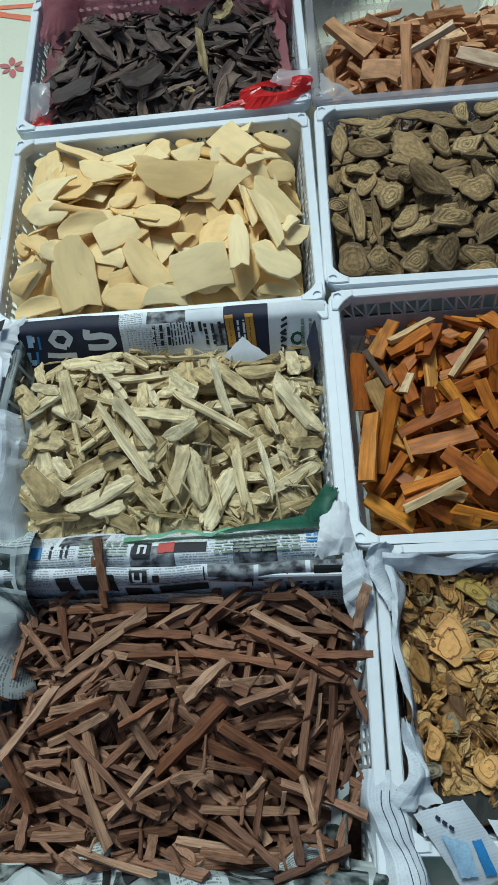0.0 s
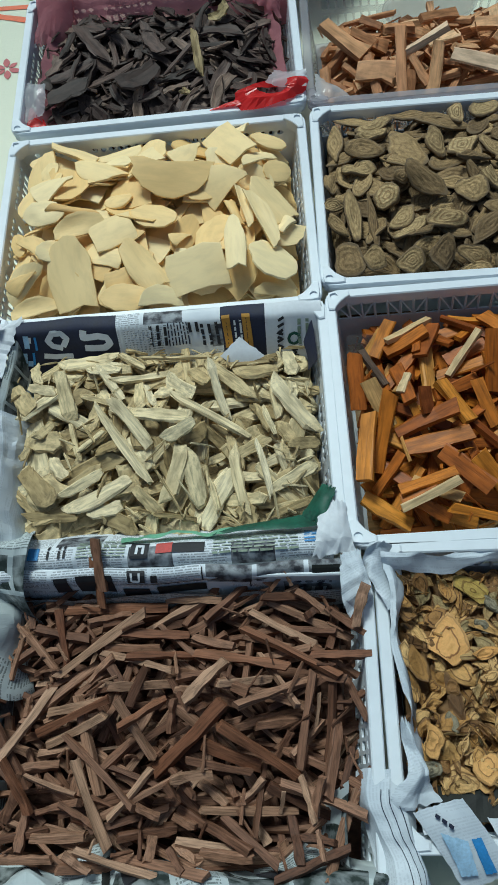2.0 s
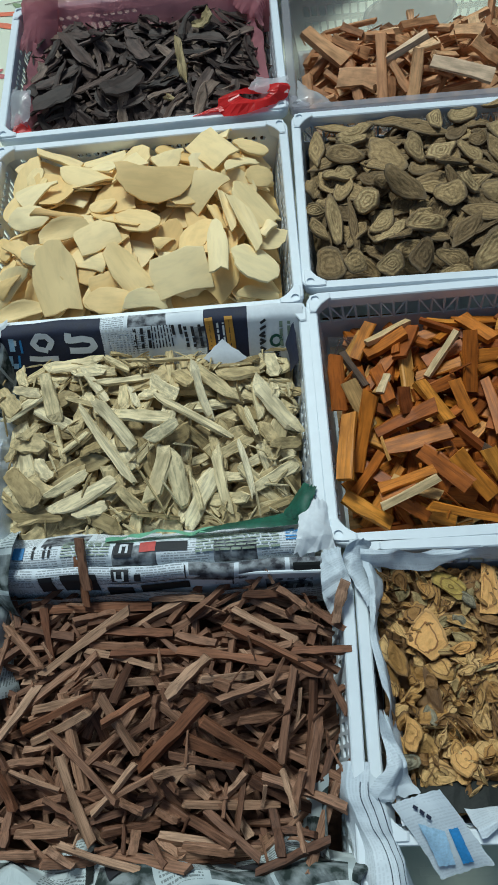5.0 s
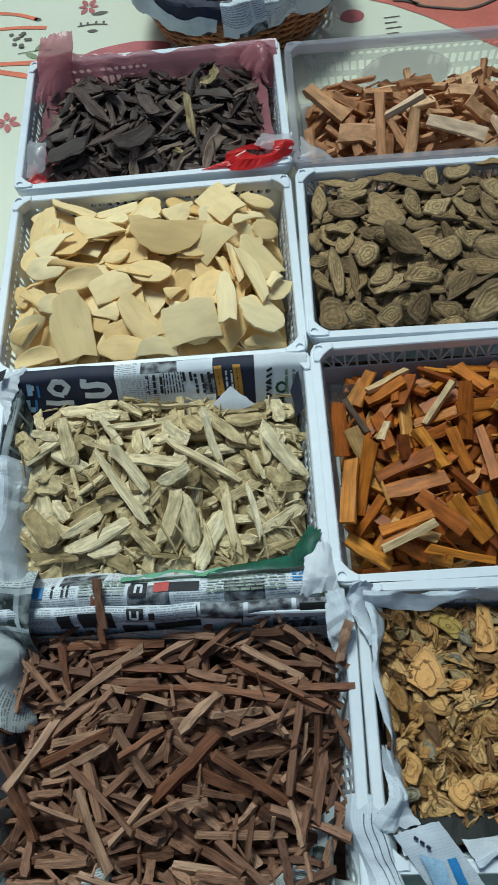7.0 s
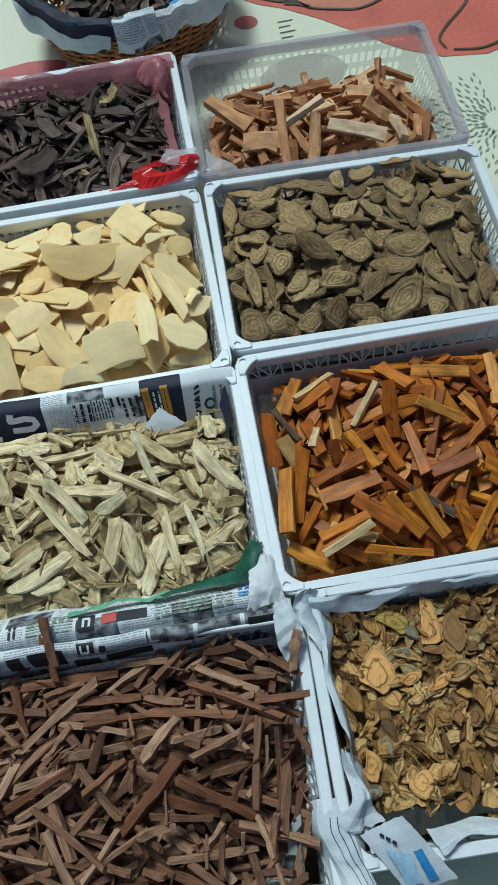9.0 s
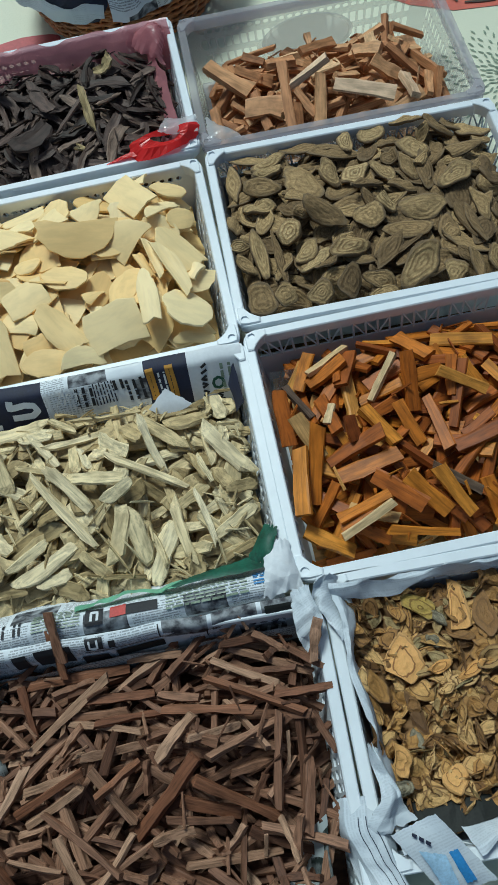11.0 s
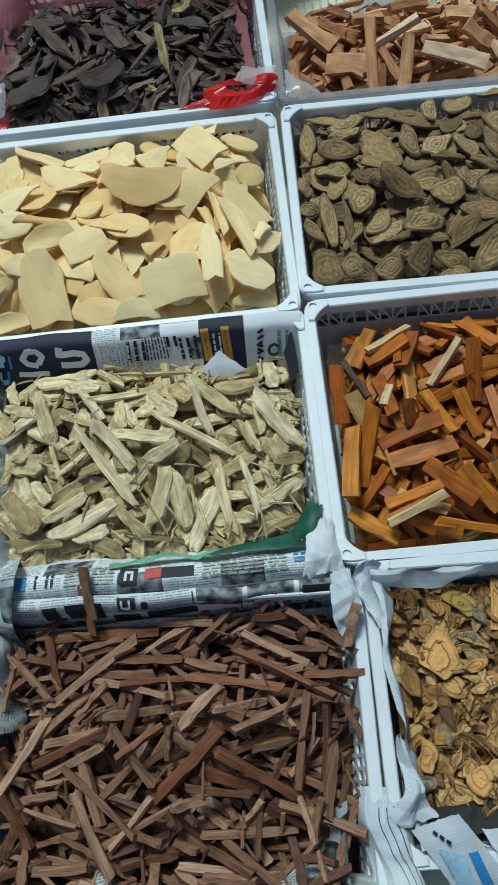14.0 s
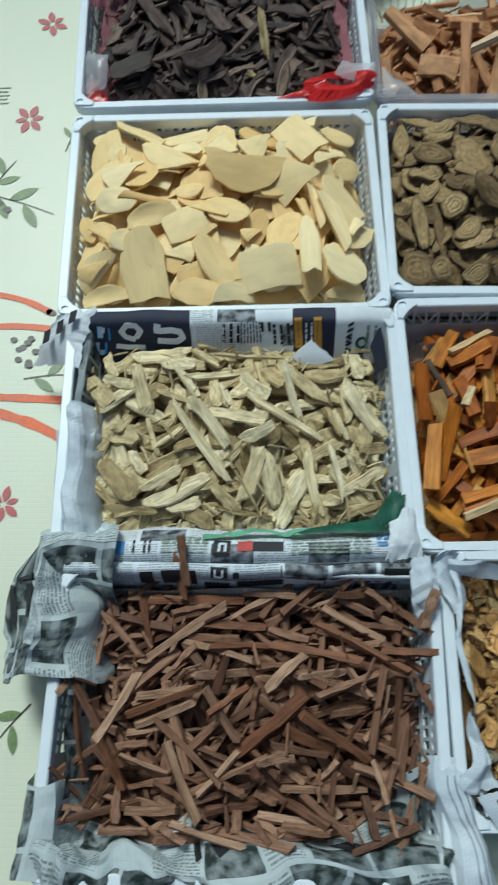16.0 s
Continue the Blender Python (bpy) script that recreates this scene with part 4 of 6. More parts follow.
def motif(ox, oy):
    """The large printed motif: an orange body with long curved strokes, olives and leaves beside it."""
    bm = bmesh.new()
    blot(bm, ox - 0.487, oy - 0.03, 0.045, 0.047, 0, 28, 0.05)
    part("printed_body", bm, VERMILION, cloth, "vermilion printed round shape")
    for pts, w0, w1 in (
        ([(-0.53, 0.045), (-0.49, 0.068), (-0.449, 0.064), (-0.415, 0.055), (-0.383, 0.039)], 0.006, 0.009),
        ([(-0.53, 0.012), (-0.47, 0.018), (-0.42, 0.020), (-0.365, 0.014)], 0.006, 0.009),
        ([(-0.52, -0.072), (-0.47, -0.074), (-0.41, -0.076), (-0.35, -0.079)], 0.009, 0.011),
        ([(-0.51, -0.082), (-0.46, -0.085), (-0.429, -0.096), (-0.39, -0.109), (-0.352, -0.128)], 0.011, 0.012),
    ):
        bm = bmesh.new()
        ribbon(bm, [(ox + a, oy + b) for a, b in pts], w0, w1)
        part("printed_stroke", bm, VERMILION, cloth, "vermilion printed brush stroke")
    bm = bmesh.new()
    blot(bm, ox - 0.383, oy + 0.039, 0.007, 0.0045, -20, 12)
    part("printed_tip", bm, OLIVE, cloth)
    berries(ox - 0.408, oy - 0.014, 11, 0.0045, 0.017, 3)
    twig(ox - 0.395, oy - 0.05, 5, 2)


motif(0, 0)
motif(-0.025, 0.742)
for x, y, r, a in ((-0.443, 0.344, 0.022, 10), (-0.429, 0.522, 0.021, 40), (-0.412, -0.206, 0.019, 20), (-0.32, 0.805, 0.02, 0)):
    flower(x, y, r, a)
twig(-0.475, 0.215, -20, 3, 1.3)
twig(-0.475, 0.235, 60, 2, 1.0)
twig(-0.385, 0.30, 75, 2, 0.7)
twig(-0.366, -0.425, 230, 2, 0.9)
berries(-0.472, 0.205, 5, 0.006, 0.016, 8)
bm = bmesh.new()
for k in range(5):
    ribbon(bm, [(-0.50, 0.372 + 0.007 * k), (-0.475 - 0.003 * (k % 2), 0.373 + 0.007 * k)], 0.002, 0.0015)
part("printed_dashes", bm, SAGE, cloth)
bm = bmesh.new()
ribbon(bm, [(-0.335, 0.752), (-0.31, 0.755), (-0.283, 0.752)], 0.003, 0.003)
for x, y in ((-0.33, 0.757), (-0.318, 0.757), (-0.303, 0.758), (-0.29, 0.757)):
    blot(bm, x, y + 0.002, 0.0022, 0.004, 0, 8)
leaf(bm, -0.313, 0.782, 0.03, 0.01, 10)
leaf(bm, -0.318, 0.737, 0.02, 0.008, 0)
part("printed_glyph", bm, OLIVE, cloth)
bm = bmesh.new()
blot(bm, -0.25, 0.672, 0.075, 0.026, 8, 24, 0.1)
part("printed_poppy", bm, ROSE, cloth, "faded rose printed petal")
# the coral and terracotta shape beyond the clear crate
bm = bmesh.new()
out = [(0.115, 0.80), (0.16, 0.765), (0.20, 0.745), (0.255, 0.705), (0.31, 0.655), (0.37, 0.60), (0.43, 0.568), (0.50, 0.560), (0.57, 0.585), (0.64, 0.66), (0.66, 0.78), (0.60, 0.90), (0.45, 0.97), (0.25, 0.96), (0.12, 0.90)]
bm.faces.new([bm.verts.new((x, y, PRINT)) for x, y in out])
part("printed_pot", bm, CORAL, cloth, "large coral printed pot shape")
bm = bmesh.new()
inn = [(0.14, 0.86), (0.15, 0.79), (0.19, 0.765), (0.225, 0.757), (0.245, 0.735), (0.285, 0.722), (0.33, 0.716), (0.385, 0.745), (0.42, 0.80), (0.40, 0.90), (0.27, 0.93)]
bm.faces.new([bm.verts.new((x, y, PRINT * 2)) for x, y in inn])
part("printed_pot_face", bm, TERRACOTTA, cloth, "terracotta printed area")
bm = bmesh.new()
for p in ([(0.15, 0.79), (0.19, 0.765), (0.225, 0.757), (0.245, 0.735), (0.285, 0.722), (0.33, 0.716), (0.385, 0.745), (0.42, 0.80)], [(0.44, 0.585), (0.435, 0.61), (0.455, 0.64), (0.50, 0.69), (0.53, 0.75)], [(0.45, 0.58), (0.50, 0.575), (0.56, 0.60)]):
    ribbon(bm, p, 0.004, 0.005)
ribbon(bm, [(0.205, 0.757), (0.225, 0.75), (0.245, 0.738)], 0.009, 0.007)
for v in bm.verts:
    v.co.z = PRINT * 3
part("printed_outline", bm, OLIVE, cloth, "dark brown printed outline")
bm = bmesh.new()
blot(bm, 0.133, 0.722, 0.02, 0.017, 0, 20, 0.06)
part("printed_seed", bm, ROSE, cloth, "dark red printed seed")
bm = bmesh.new()
for k in range(4):
    ribbon(bm, [(0.185, 0.668 + 0.014 * k), (0.205 + 0.006 * (k % 2), 0.670 + 0.014 * k)], 0.0028, 0.002)
part("printed_dashes", bm, OLIVE, cloth)
q = random.Random(4)
bm = bmesh.new()
for ring in range(9):
    for k in range(15):
        a = radians(95 + 12 * k + 5 * (ring % 2))
        rad = 0.022 + 0.010 * ring
        x, y = 0.475 + rad * math.cos(a), 0.41 + rad * math.sin(a)
        leaf(bm, x, y, 0.009 + q.uniform(0, 0.004), 0.0034, math.degrees(a) + q.uniform(-25, 25))
part("printed_plume", bm, SAGE, cloth, "grey-green printed plume of small strokes")

# ---- the crates ----
LAY = {
    "L1": (-0.1395, -0.428, -1.0, 0.360, 0.273),
    "L2": (-0.1545, -0.150, 1.0, 0.354, 0.274),
    "L3": (-0.1685, 0.121, 1.4, 0.364, 0.281),
    "L4": (-0.1745, 0.404, 1.8, 0.370, 0.262),
    "R1": (0.2245, -0.3995, -0.4, 0.364, 0.243),
    "R2": (0.2025, -0.137, 1.2, 0.364, 0.281),
    "R3": (0.1955, 0.139, 0.0, 0.361, 0.269),
    "R4": (0.1935, 0.404, 0.3, 0.362, 0.252),
}
for key, style, material, label in (
    ("L1", "holes", WHITE, "white plastic crate lined with newspaper, full of red-brown sticks"),
    ("L2", "holes", WHITE, "white plastic crate lined with newspaper, full of khaki wood chips"),
    ("L3", "holes", WHITE, "white perforated plastic crate full of cream root slices"),
    ("L4", "holes", WHITE, "white plastic crate lined with a pink bag, full of black bark"),
    ("R1", "truss", WHITE, "white plastic crate lined with newspaper, full of ochre root slices"),
    ("R2", "truss", WHITE, "white plastic crate with lattice walls, full of orange wood"),
    ("R3", "truss", WHITE, "white plastic crate heaped with grey-brown root slices"),
    ("R4", "slots", CLEAR, "clear greyish plastic basket half full of tan wood sticks"),
):
    x, y, turn, w, d = LAY[key]
    c = crate("plastic_crate" if key != "R4" else "clear_basket", label, material, w, d, RIM, style)
    c.matrix_world = pose(x, y, 0.0012, 0, 0, turn)


# ---- heaps ----
def heap(key, level, mound, seed, inset=0.026, slope=0.0):
    x, y, turn, w, d = LAY[key]
    return Heap(x, y, turn, w - inset, d - inset, level, mound, seed, slope)


def sizes(l0, l1, w0, w1, t0, t1):
    def pick(r):
        a = r.uniform(0, 1) ** 1.3
        return l0 + (l1 - l0) * a, r.uniform(w0, w1), r.uniform(t0, t1)

    return pick


RED_STICKS_A = [
    (-0.288, -0.342, 0.078, 0.009, -86, 0), (-0.276, -0.365, 0.036, 0.0051, -98, 0), (-0.233, -0.35, 0.056, 0.0079, -80, 2), (-0.227, -0.304, 0.042, 0.0063, 30, 0),
    (-0.218, -0.312, 0.038, 0.0071, 45, 0), (-0.117, -0.316, 0.054, 0.0071, -5, 1), (-0.188, -0.321, 0.093, 0.008, 1, 2), (-0.164, -0.304, 0.04, 0.0076, 25, 1),
    (-0.124, -0.297, 0.023, 0.0061, 5, 0), (-0.096, -0.302, 0.019, 0.0072, 62, 2), (-0.1, -0.332, 0.048, 0.0072, 31, 0), (-0.087, -0.322, 0.048, 0.0085, 41, 0),
    (-0.018, -0.298, 0.077, 0.008, 1, 2), (-0.024, -0.318, 0.071, 0.0071, 4, 0), (-0.192, -0.334, 0.039, 0.0073, 15, 0),
]
RED_STICKS_B = [
    (-0.154, -0.346, 0.068, 0.0079, -3, 2), (-0.17, -0.356, 0.05, 0.008, -3, 0), (-0.165, -0.37, 0.069, 0.006, -16, 1), (-0.145, -0.367, 0.06, 0.007, 2, 2),
    (-0.098, -0.355, 0.041, 0.0082, -17, 0), (-0.255, -0.357, 0.062, 0.0064, -47, 0), (-0.268, -0.324, 0.033, 0.006, -72, 0), (-0.011, -0.348, 0.04, 0.0071, -7, 0),
    (-0.012, -0.332, 0.016, 0.0072, 38, 0), (-0.014, -0.322, 0.029, 0.0064, -36, 0), (-0.07, -0.391, 0.047, 0.0061, 7, 0), (-0.109, -0.386, 0.04, 0.006, 1, 0),
    (-0.116, -0.395, 0.031, 0.006, 0, 0), (-0.196, -0.376, 0.03, 0.0071, 45, 0), (-0.16, -0.425, 0.057, 0.0067, -57, 0),
]
RED_STICKS_C = [
    (-0.129, -0.416, 0.028, 0.0061, 82, 0), (-0.044, -0.422, 0.042, 0.0071, 8, 0), (-0.02, -0.436, 0.04, 0.0064, 47, 0), (-0.042, -0.441, 0.032, 0.0058, 55, 0),
    (0.011, -0.459, 0.036, 0.0063, 71, 0), (-0.01, -0.482, 0.073, 0.0089, -20, 0), (-0.068, -0.51, 0.057, 0.0084, -38, 0), (-0.096, -0.5, 0.069, 0.0085, -28, 0),
    (-0.097, -0.475, 0.03, 0.007, -37, 0), (-0.084, -0.472, 0.021, 0.0062, -61, 0), (-0.064, -0.473, 0.023, 0.0057, 43, 0), (-0.226, -0.44, 0.042, 0.0075, 12, 0),
    (-0.259, -0.406, 0.019, 0.006, 96, 0), (-0.262, -0.475, 0.043, 0.0054, 69, 0), (-0.221, -0.484, 0.045, 0.0063, 10, 0),
]
RED_STICKS_D = [
    (-0.205, -0.49, 0.036, 0.0058, -32, 0), (-0.15, -0.486, 0.021, 0.0045, -25, 0), (-0.152, -0.502, 0.047, 0.0071, 7, 0), (-0.222, -0.504, 0.045, 0.007, 1, 0),
    (-0.251, -0.502, 0.033, 0.008, 93, 0), (-0.243, -0.519, 0.042, 0.006, 0, 0), (-0.201, -0.522, 0.024, 0.0064, -33, 0), (-0.148, -0.515, 0.02, 0.009, 87, 0),
    (-0.123, -0.522, 0.022, 0.0065, -51, 0), (-0.119, -0.494, 0.022, 0.0058, -24, 0), (-0.086, -0.518, 0.043, 0.0071, -7, 0), (-0.032, -0.51, 0.036, 0.0082, -79, 0),
    (-0.014, -0.51, 0.029, 0.0061, -8, 0), (-0.082, -0.446, 0.052, 0.0117, -19, 2), (-0.092, -0.455, 0.056, 0.0061, -10, 0),
]
RED_STICKS_E = [
    (-0.128, -0.473, 0.019, 0.0066, -55, 0), (-0.037, -0.345, 0.066, 0.0067, -29, 1), (0.02, -0.342, 0.045, 0.0063, -42, 0), (0.032, -0.328, 0.038, 0.0076, -113, 2),
    (0.012, -0.372, 0.052, 0.007, -2, 2), (-0.074, -0.372, 0.085, 0.0082, -11, 2), (-0.032, -0.368, 0.095, 0.0058, -29, 2), (-0.047, -0.403, 0.068, 0.0076, 20, 0),
    (-0.102, -0.391, 0.048, 0.0099, 42, 1), (-0.198, -0.354, 0.095, 0.0086, 33, 1), (-0.208, -0.407, 0.064, 0.0072, 5, 1), (-0.214, -0.415, 0.079, 0.0076, 18, 2),
    (-0.212, -0.424, 0.063, 0.0067, 20, 1), (-0.155, -0.416, 0.047, 0.007, 35, 2), (-0.115, -0.434, 0.085, 0.0127, 39, 2),
]
RED_STICKS_F = [
    (-0.06, -0.443, 0.076, 0.0086, -32, 2), (-0.019, -0.422, 0.076, 0.0071, 79, 0), (-0.002, -0.452, 0.061, 0.008, 78, 0), (-0.013, -0.481, 0.037, 0.007, 74, 0),
    (-0.021, -0.481, 0.037, 0.0051, -74, 1), (-0.012, -0.513, 0.023, 0.0041, 103, 0), (-0.069, -0.487, 0.08, 0.007, -1, 1), (-0.113, -0.463, 0.034, 0.0072, 7, 1),
    (-0.162, -0.475, 0.052, 0.0057, 46, 1), (-0.19, -0.457, 0.084, 0.0056, -42, 0), (-0.195, -0.482, 0.072, 0.0081, -66, 1), (-0.228, -0.468, 0.046, 0.0044, -19, 1),
    (-0.256, -0.467, 0.047, 0.0072, -63, 2), (-0.256, -0.42, 0.073, 0.0089, 63, 0), (-0.17, -0.524, 0.068, 0.006, -16, 1),
]
RED_STICKS_G = [
    (-0.204, -0.28, 0.047, 0.0071, -79, 2),
]
variants = [stick_mesh("red_brown_stick", SAPPAN, 100 + k, 5, 0.17, 0.06, 0.22) for k in range(16)]
fill(Heap(-0.1390, -0.413, -1.0, 0.339, 0.240, 0.035, 0.010, 3), "wood_stick", "split red-brown wooden stick lying in the heap", "wood stick", "red-brown sticks in a crate",
     variants, SAPPAN, sizes(0.03, 0.092, 0.0042, 0.0088, 0.0032, 0.0062), 140, 175, RED_STICKS_A + RED_STICKS_B + RED_STICKS_C + RED_STICKS_D + RED_STICKS_E + RED_STICKS_F + RED_STICKS_G,
     [(SAPPAN_PALE, "paler split red-brown wooden stick on the heap"), (SAPPAN_DARK, "dark reddish split wooden stick on the heap")], "wood_stick_underlayer", "packed red-brown sticks under the top layer", 0.006, beyond=0.015, bits=70, lie=0.55)

# two sticks that lean over the crate's edge
for n, (foot, tip, wide) in enumerate((((-0.195, -0.31, 0.09), (-0.2, -0.268, 0.112), 0.0085), ((0.025, -0.349, 0.096), (0.035, -0.318, 0.112), 0.0095))):
    foot, tip = Vector(foot), Vector(tip)
    run = (tip - foot).normalized()
    side = Vector((0, 0, 1)).cross(run).normalized()
    turn = Matrix((run, side, run.cross(side))).transposed().to_4x4()
    ob = new("wood_stick", variants[5 + n])
    ob.matrix_world = Matrix.Translation((foot + tip) / 2) @ turn @ Matrix.Diagonal(((tip - foot).length, wide, 0.006, 1))
    tagged(ob, "red-brown wooden stick leaning over the crate's newspaper edge", "wood stick", "red-brown sticks in a crate")

KHAKI_CHIPS_A = [
    (-0.286, -0.074, 0.039, 0.0126, -66, 0), (-0.296, -0.11, 0.044, 0.022, -52, 0), (-0.249, -0.108, 0.054, 0.0182, -75, 0), (-0.14, -0.066, 0.077, 0.005, -7, 0),
    (-0.173, -0.108, 0.043, 0.014, -82, 0), (-0.131, -0.104, 0.039, 0.0173, -40, 0), (-0.112, -0.096, 0.035, 0.0176, -50, 0), (-0.064, -0.076, 0.045, 0.0081, 5, 0),
    (-0.001, -0.106, 0.019, 0.0117, 21, 0), (-0.218, -0.114, 0.038, 0.0068, -23, 0), (-0.027, -0.16, 0.029, 0.0139, -63, 0), (-0.011, -0.17, 0.033, 0.0122, 11, 0),
    (-0.022, -0.204, 0.052, 0.0147, 31, 0), (-0.018, -0.233, 0.04, 0.013, -3, 0), (-0.027, -0.234, 0.047, 0.0085, 20, 0),
]
KHAKI_CHIPS_B = [
    (-0.268, -0.155, 0.038, 0.0216, -9, 0), (-0.236, -0.158, 0.042, 0.007, -73, 0), (-0.219, -0.161, 0.033, 0.0081, 33, 0), (-0.202, -0.172, 0.025, 0.016, 14, 0),
    (-0.288, -0.166, 0.016, 0.0099, 45, 0), (-0.268, -0.145, 0.027, 0.0122, 59, 0), (-0.098, -0.22, 0.035, 0.0082, -74, 0), (-0.16, -0.224, 0.037, 0.0148, -46, 0),
    (-0.255, -0.234, 0.05, 0.0109, -3, 0), (-0.134, -0.24, 0.041, 0.005, -7, 0), (-0.203, -0.228, 0.034, 0.0174, 8, 1), (-0.225, -0.205, 0.046, 0.0122, 32, 0),
    (-0.115, -0.204, 0.057, 0.0173, -79, 0), (-0.06, -0.173, 0.037, 0.0134, 29, 0), (-0.05, -0.142, 0.038, 0.0076, -70, 0),
]
KHAKI_CHIPS_C = [
    (-0.044, -0.147, 0.039, 0.0054, -71, 0), (-0.184, -0.068, 0.037, 0.0096, -36, 0), (-0.147, -0.112, 0.018, 0.0199, -22, 1), (-0.232, -0.063, 0.06, 0.0246, 8, 1),
    (-0.274, -0.098, 0.039, 0.0118, -23, 1), (-0.056, -0.09, 0.042, 0.0191, 7, 0), (-0.205, -0.094, 0.049, 0.0106, -55, 1), (-0.174, -0.088, 0.057, 0.0112, 9, 1),
    (-0.162, -0.114, 0.035, 0.0095, -68, 1), (-0.15, -0.145, 0.061, 0.016, -14, 0), (-0.19, -0.128, 0.023, 0.0158, -23, 1), (-0.129, -0.162, 0.037, 0.0155, 16, 0),
    (-0.092, -0.111, 0.066, 0.0126, -74, 1), (-0.019, -0.128, 0.07, 0.0226, -50, 1), (-0.178, -0.149, 0.065, 0.0141, -51, 1),
]
KHAKI_CHIPS_D = [
    (-0.136, -0.2, 0.056, 0.0218, 72, 1), (-0.186, -0.168, 0.102, 0.0106, -55, 1), (-0.101, -0.143, 0.088, 0.012, -30, 1), (-0.073, -0.207, 0.067, 0.0124, -79, 1),
    (-0.05, -0.198, 0.057, 0.0082, -77, 1), (-0.269, -0.205, 0.057, 0.0255, -49, 0), (-0.25, -0.185, 0.029, 0.0158, -55, 1), (-0.21, -0.216, 0.067, 0.0156, 25, 1),
    (-0.142, -0.216, 0.054, 0.0022, -59, 0),
]
variants = [stick_mesh("khaki_chip", KHAKI, 200 + k, 6, 0.11, 0.14, 0.3, True, 0.25, 0.45) for k in range(18)]
fill(Heap(-0.1515, -0.152, 1.0, 0.322, 0.226, 0.044, 0.012, 5), "wood_chip", "khaki splintered wood chip lying in the heap", "wood chip", "khaki chips in a crate",
     variants, KHAKI, sizes(0.024, 0.072, 0.011, 0.025, 0.0022, 0.0042), 180, 185, KHAKI_CHIPS_A + KHAKI_CHIPS_B + KHAKI_CHIPS_C + KHAKI_CHIPS_D,
     [(KHAKI_PALE, "pale straw-coloured wood chip on top of the heap")], "wood_chip_underlayer", "packed khaki wood chips under the top layer", bits=110)

CREAM_SLICES_A = [
    (-0.327, 0.088, 0.046, 0.0201, -64, 0, 'oval'), (-0.296, 0.074, 0.042, 0.0215, -42, 0, 'half'), (-0.275, 0.066, 0.04, 0.0264, 27, 0, 'oval'), (-0.321, 0.032, 0.056, 0.0259, 50, 0, 'half'),
    (-0.307, 0.031, 0.037, 0.0215, 29, 0, 'wedge'), (-0.298, 0.01, 0.054, 0.0215, 17, 0, 'half'), (-0.2, 0.031, 0.037, 0.025, 16, 0, 'square'), (-0.194, 0.006, 0.055, 0.032, 0, 0, 'oval'),
    (-0.032, 0.008, 0.048, 0.0161, 5, 0, 'half'), (-0.14, 0.201, 0.034, 0.0259, -63, 0, 'oval'), (-0.074, 0.253, 0.033, 0.0249, -7, 0, 'square'), (-0.027, 0.17, 0.037, 0.0279, 24, 0, 'oval'),
    (-0.035, 0.217, 0.044, 0.029, 0, 0, 'oval'), (-0.048, 0.18, 0.05, 0.0179, 35, 1, 'half'), (-0.273, 0.23, 0.064, 0.0182, 156, 0, 'half'),
]
CREAM_SLICES_B = [
    (-0.18, 0.222, 0.082, 0.0507, -84, 0, 'tongue'), (-0.218, 0.231, 0.06, 0.0306, 9, 1, 'tongue'), (-0.21, 0.197, 0.047, 0.0216, -34, 0, 'half'), (-0.295, 0.196, 0.033, 0.0256, -79, 0, 'oval'),
    (-0.324, 0.152, 0.076, 0.0521, -117, 0, 'oval'), (-0.124, 0.246, 0.059, 0.0429, -2, 0, 'oval'), (-0.081, 0.208, 0.07, 0.0416, -55, 0, 'square'), (-0.127, 0.196, 0.049, 0.0372, 61, 1, 'wedge'),
    (-0.169, 0.189, 0.044, 0.0418, 93, 1, 'wedge'), (-0.236, 0.186, 0.079, 0.0336, 145, 1, 'half'), (-0.28, 0.152, 0.053, 0.0404, 34, 1, 'wedge'), (-0.207, 0.137, 0.033, 0.0235, 11, 0, 'oval'),
    (-0.286, 0.11, 0.046, 0.0322, 11, 0, 'oval'), (-0.254, 0.118, 0.059, 0.014, -1, 2, 'half'), (-0.246, 0.096, 0.062, 0.0275, 21, 0, 'half'),
]
CREAM_SLICES_C = [
    (-0.164, 0.109, 0.054, 0.0353, -19, 0, 'oval'), (-0.084, 0.144, 0.054, 0.057, 14, 0, 'wedge'), (-0.144, 0.152, 0.092, 0.0458, 178, 0, 'half'), (-0.074, 0.106, 0.04, 0.0133, -70, 0, 'square'),
    (-0.02, 0.09, 0.023, 0.0165, 52, 1, 'square'), (-0.062, 0.111, 0.056, 0.0126, -75, 1, 'half'), (-0.03, 0.126, 0.065, 0.039, -49, 1, 'tongue'), (-0.096, 0.08, 0.028, 0.0455, -15, 0, 'oval'),
    (-0.135, 0.082, 0.029, 0.0178, 34, 0, 'wedge'), (-0.218, 0.059, 0.044, 0.0243, -16, 0, 'square'), (-0.21, 0.088, 0.051, 0.0421, 24, 0, 'square'), (-0.032, 0.04, 0.057, 0.0598, -21, 0, 'oval'),
    (-0.042, 0.092, 0.079, 0.0195, -66, 0, 'half'), (-0.175, 0.046, 0.071, 0.0342, -54, 0, 'tongue'), (-0.252, 0.04, 0.085, 0.0504, -81, 0, 'tongue'),
]
CREAM_SLICES_D = [
    (-0.156, 0.009, 0.05, 0.0238, 14, 0, 'half'), (-0.116, 0.034, 0.069, 0.0516, 8, 1, 'square'), (-0.074, 0.052, 0.075, 0.023, -86, 1, 'tongue'),
]
CREAM_SHAPES = {kind: [shard_mesh("cream_slice", CREAM, 300 + 20 * n + k, kind) for k in range(6)] for n, kind in enumerate(("oval", "half", "tongue", "wedge", "square"))}
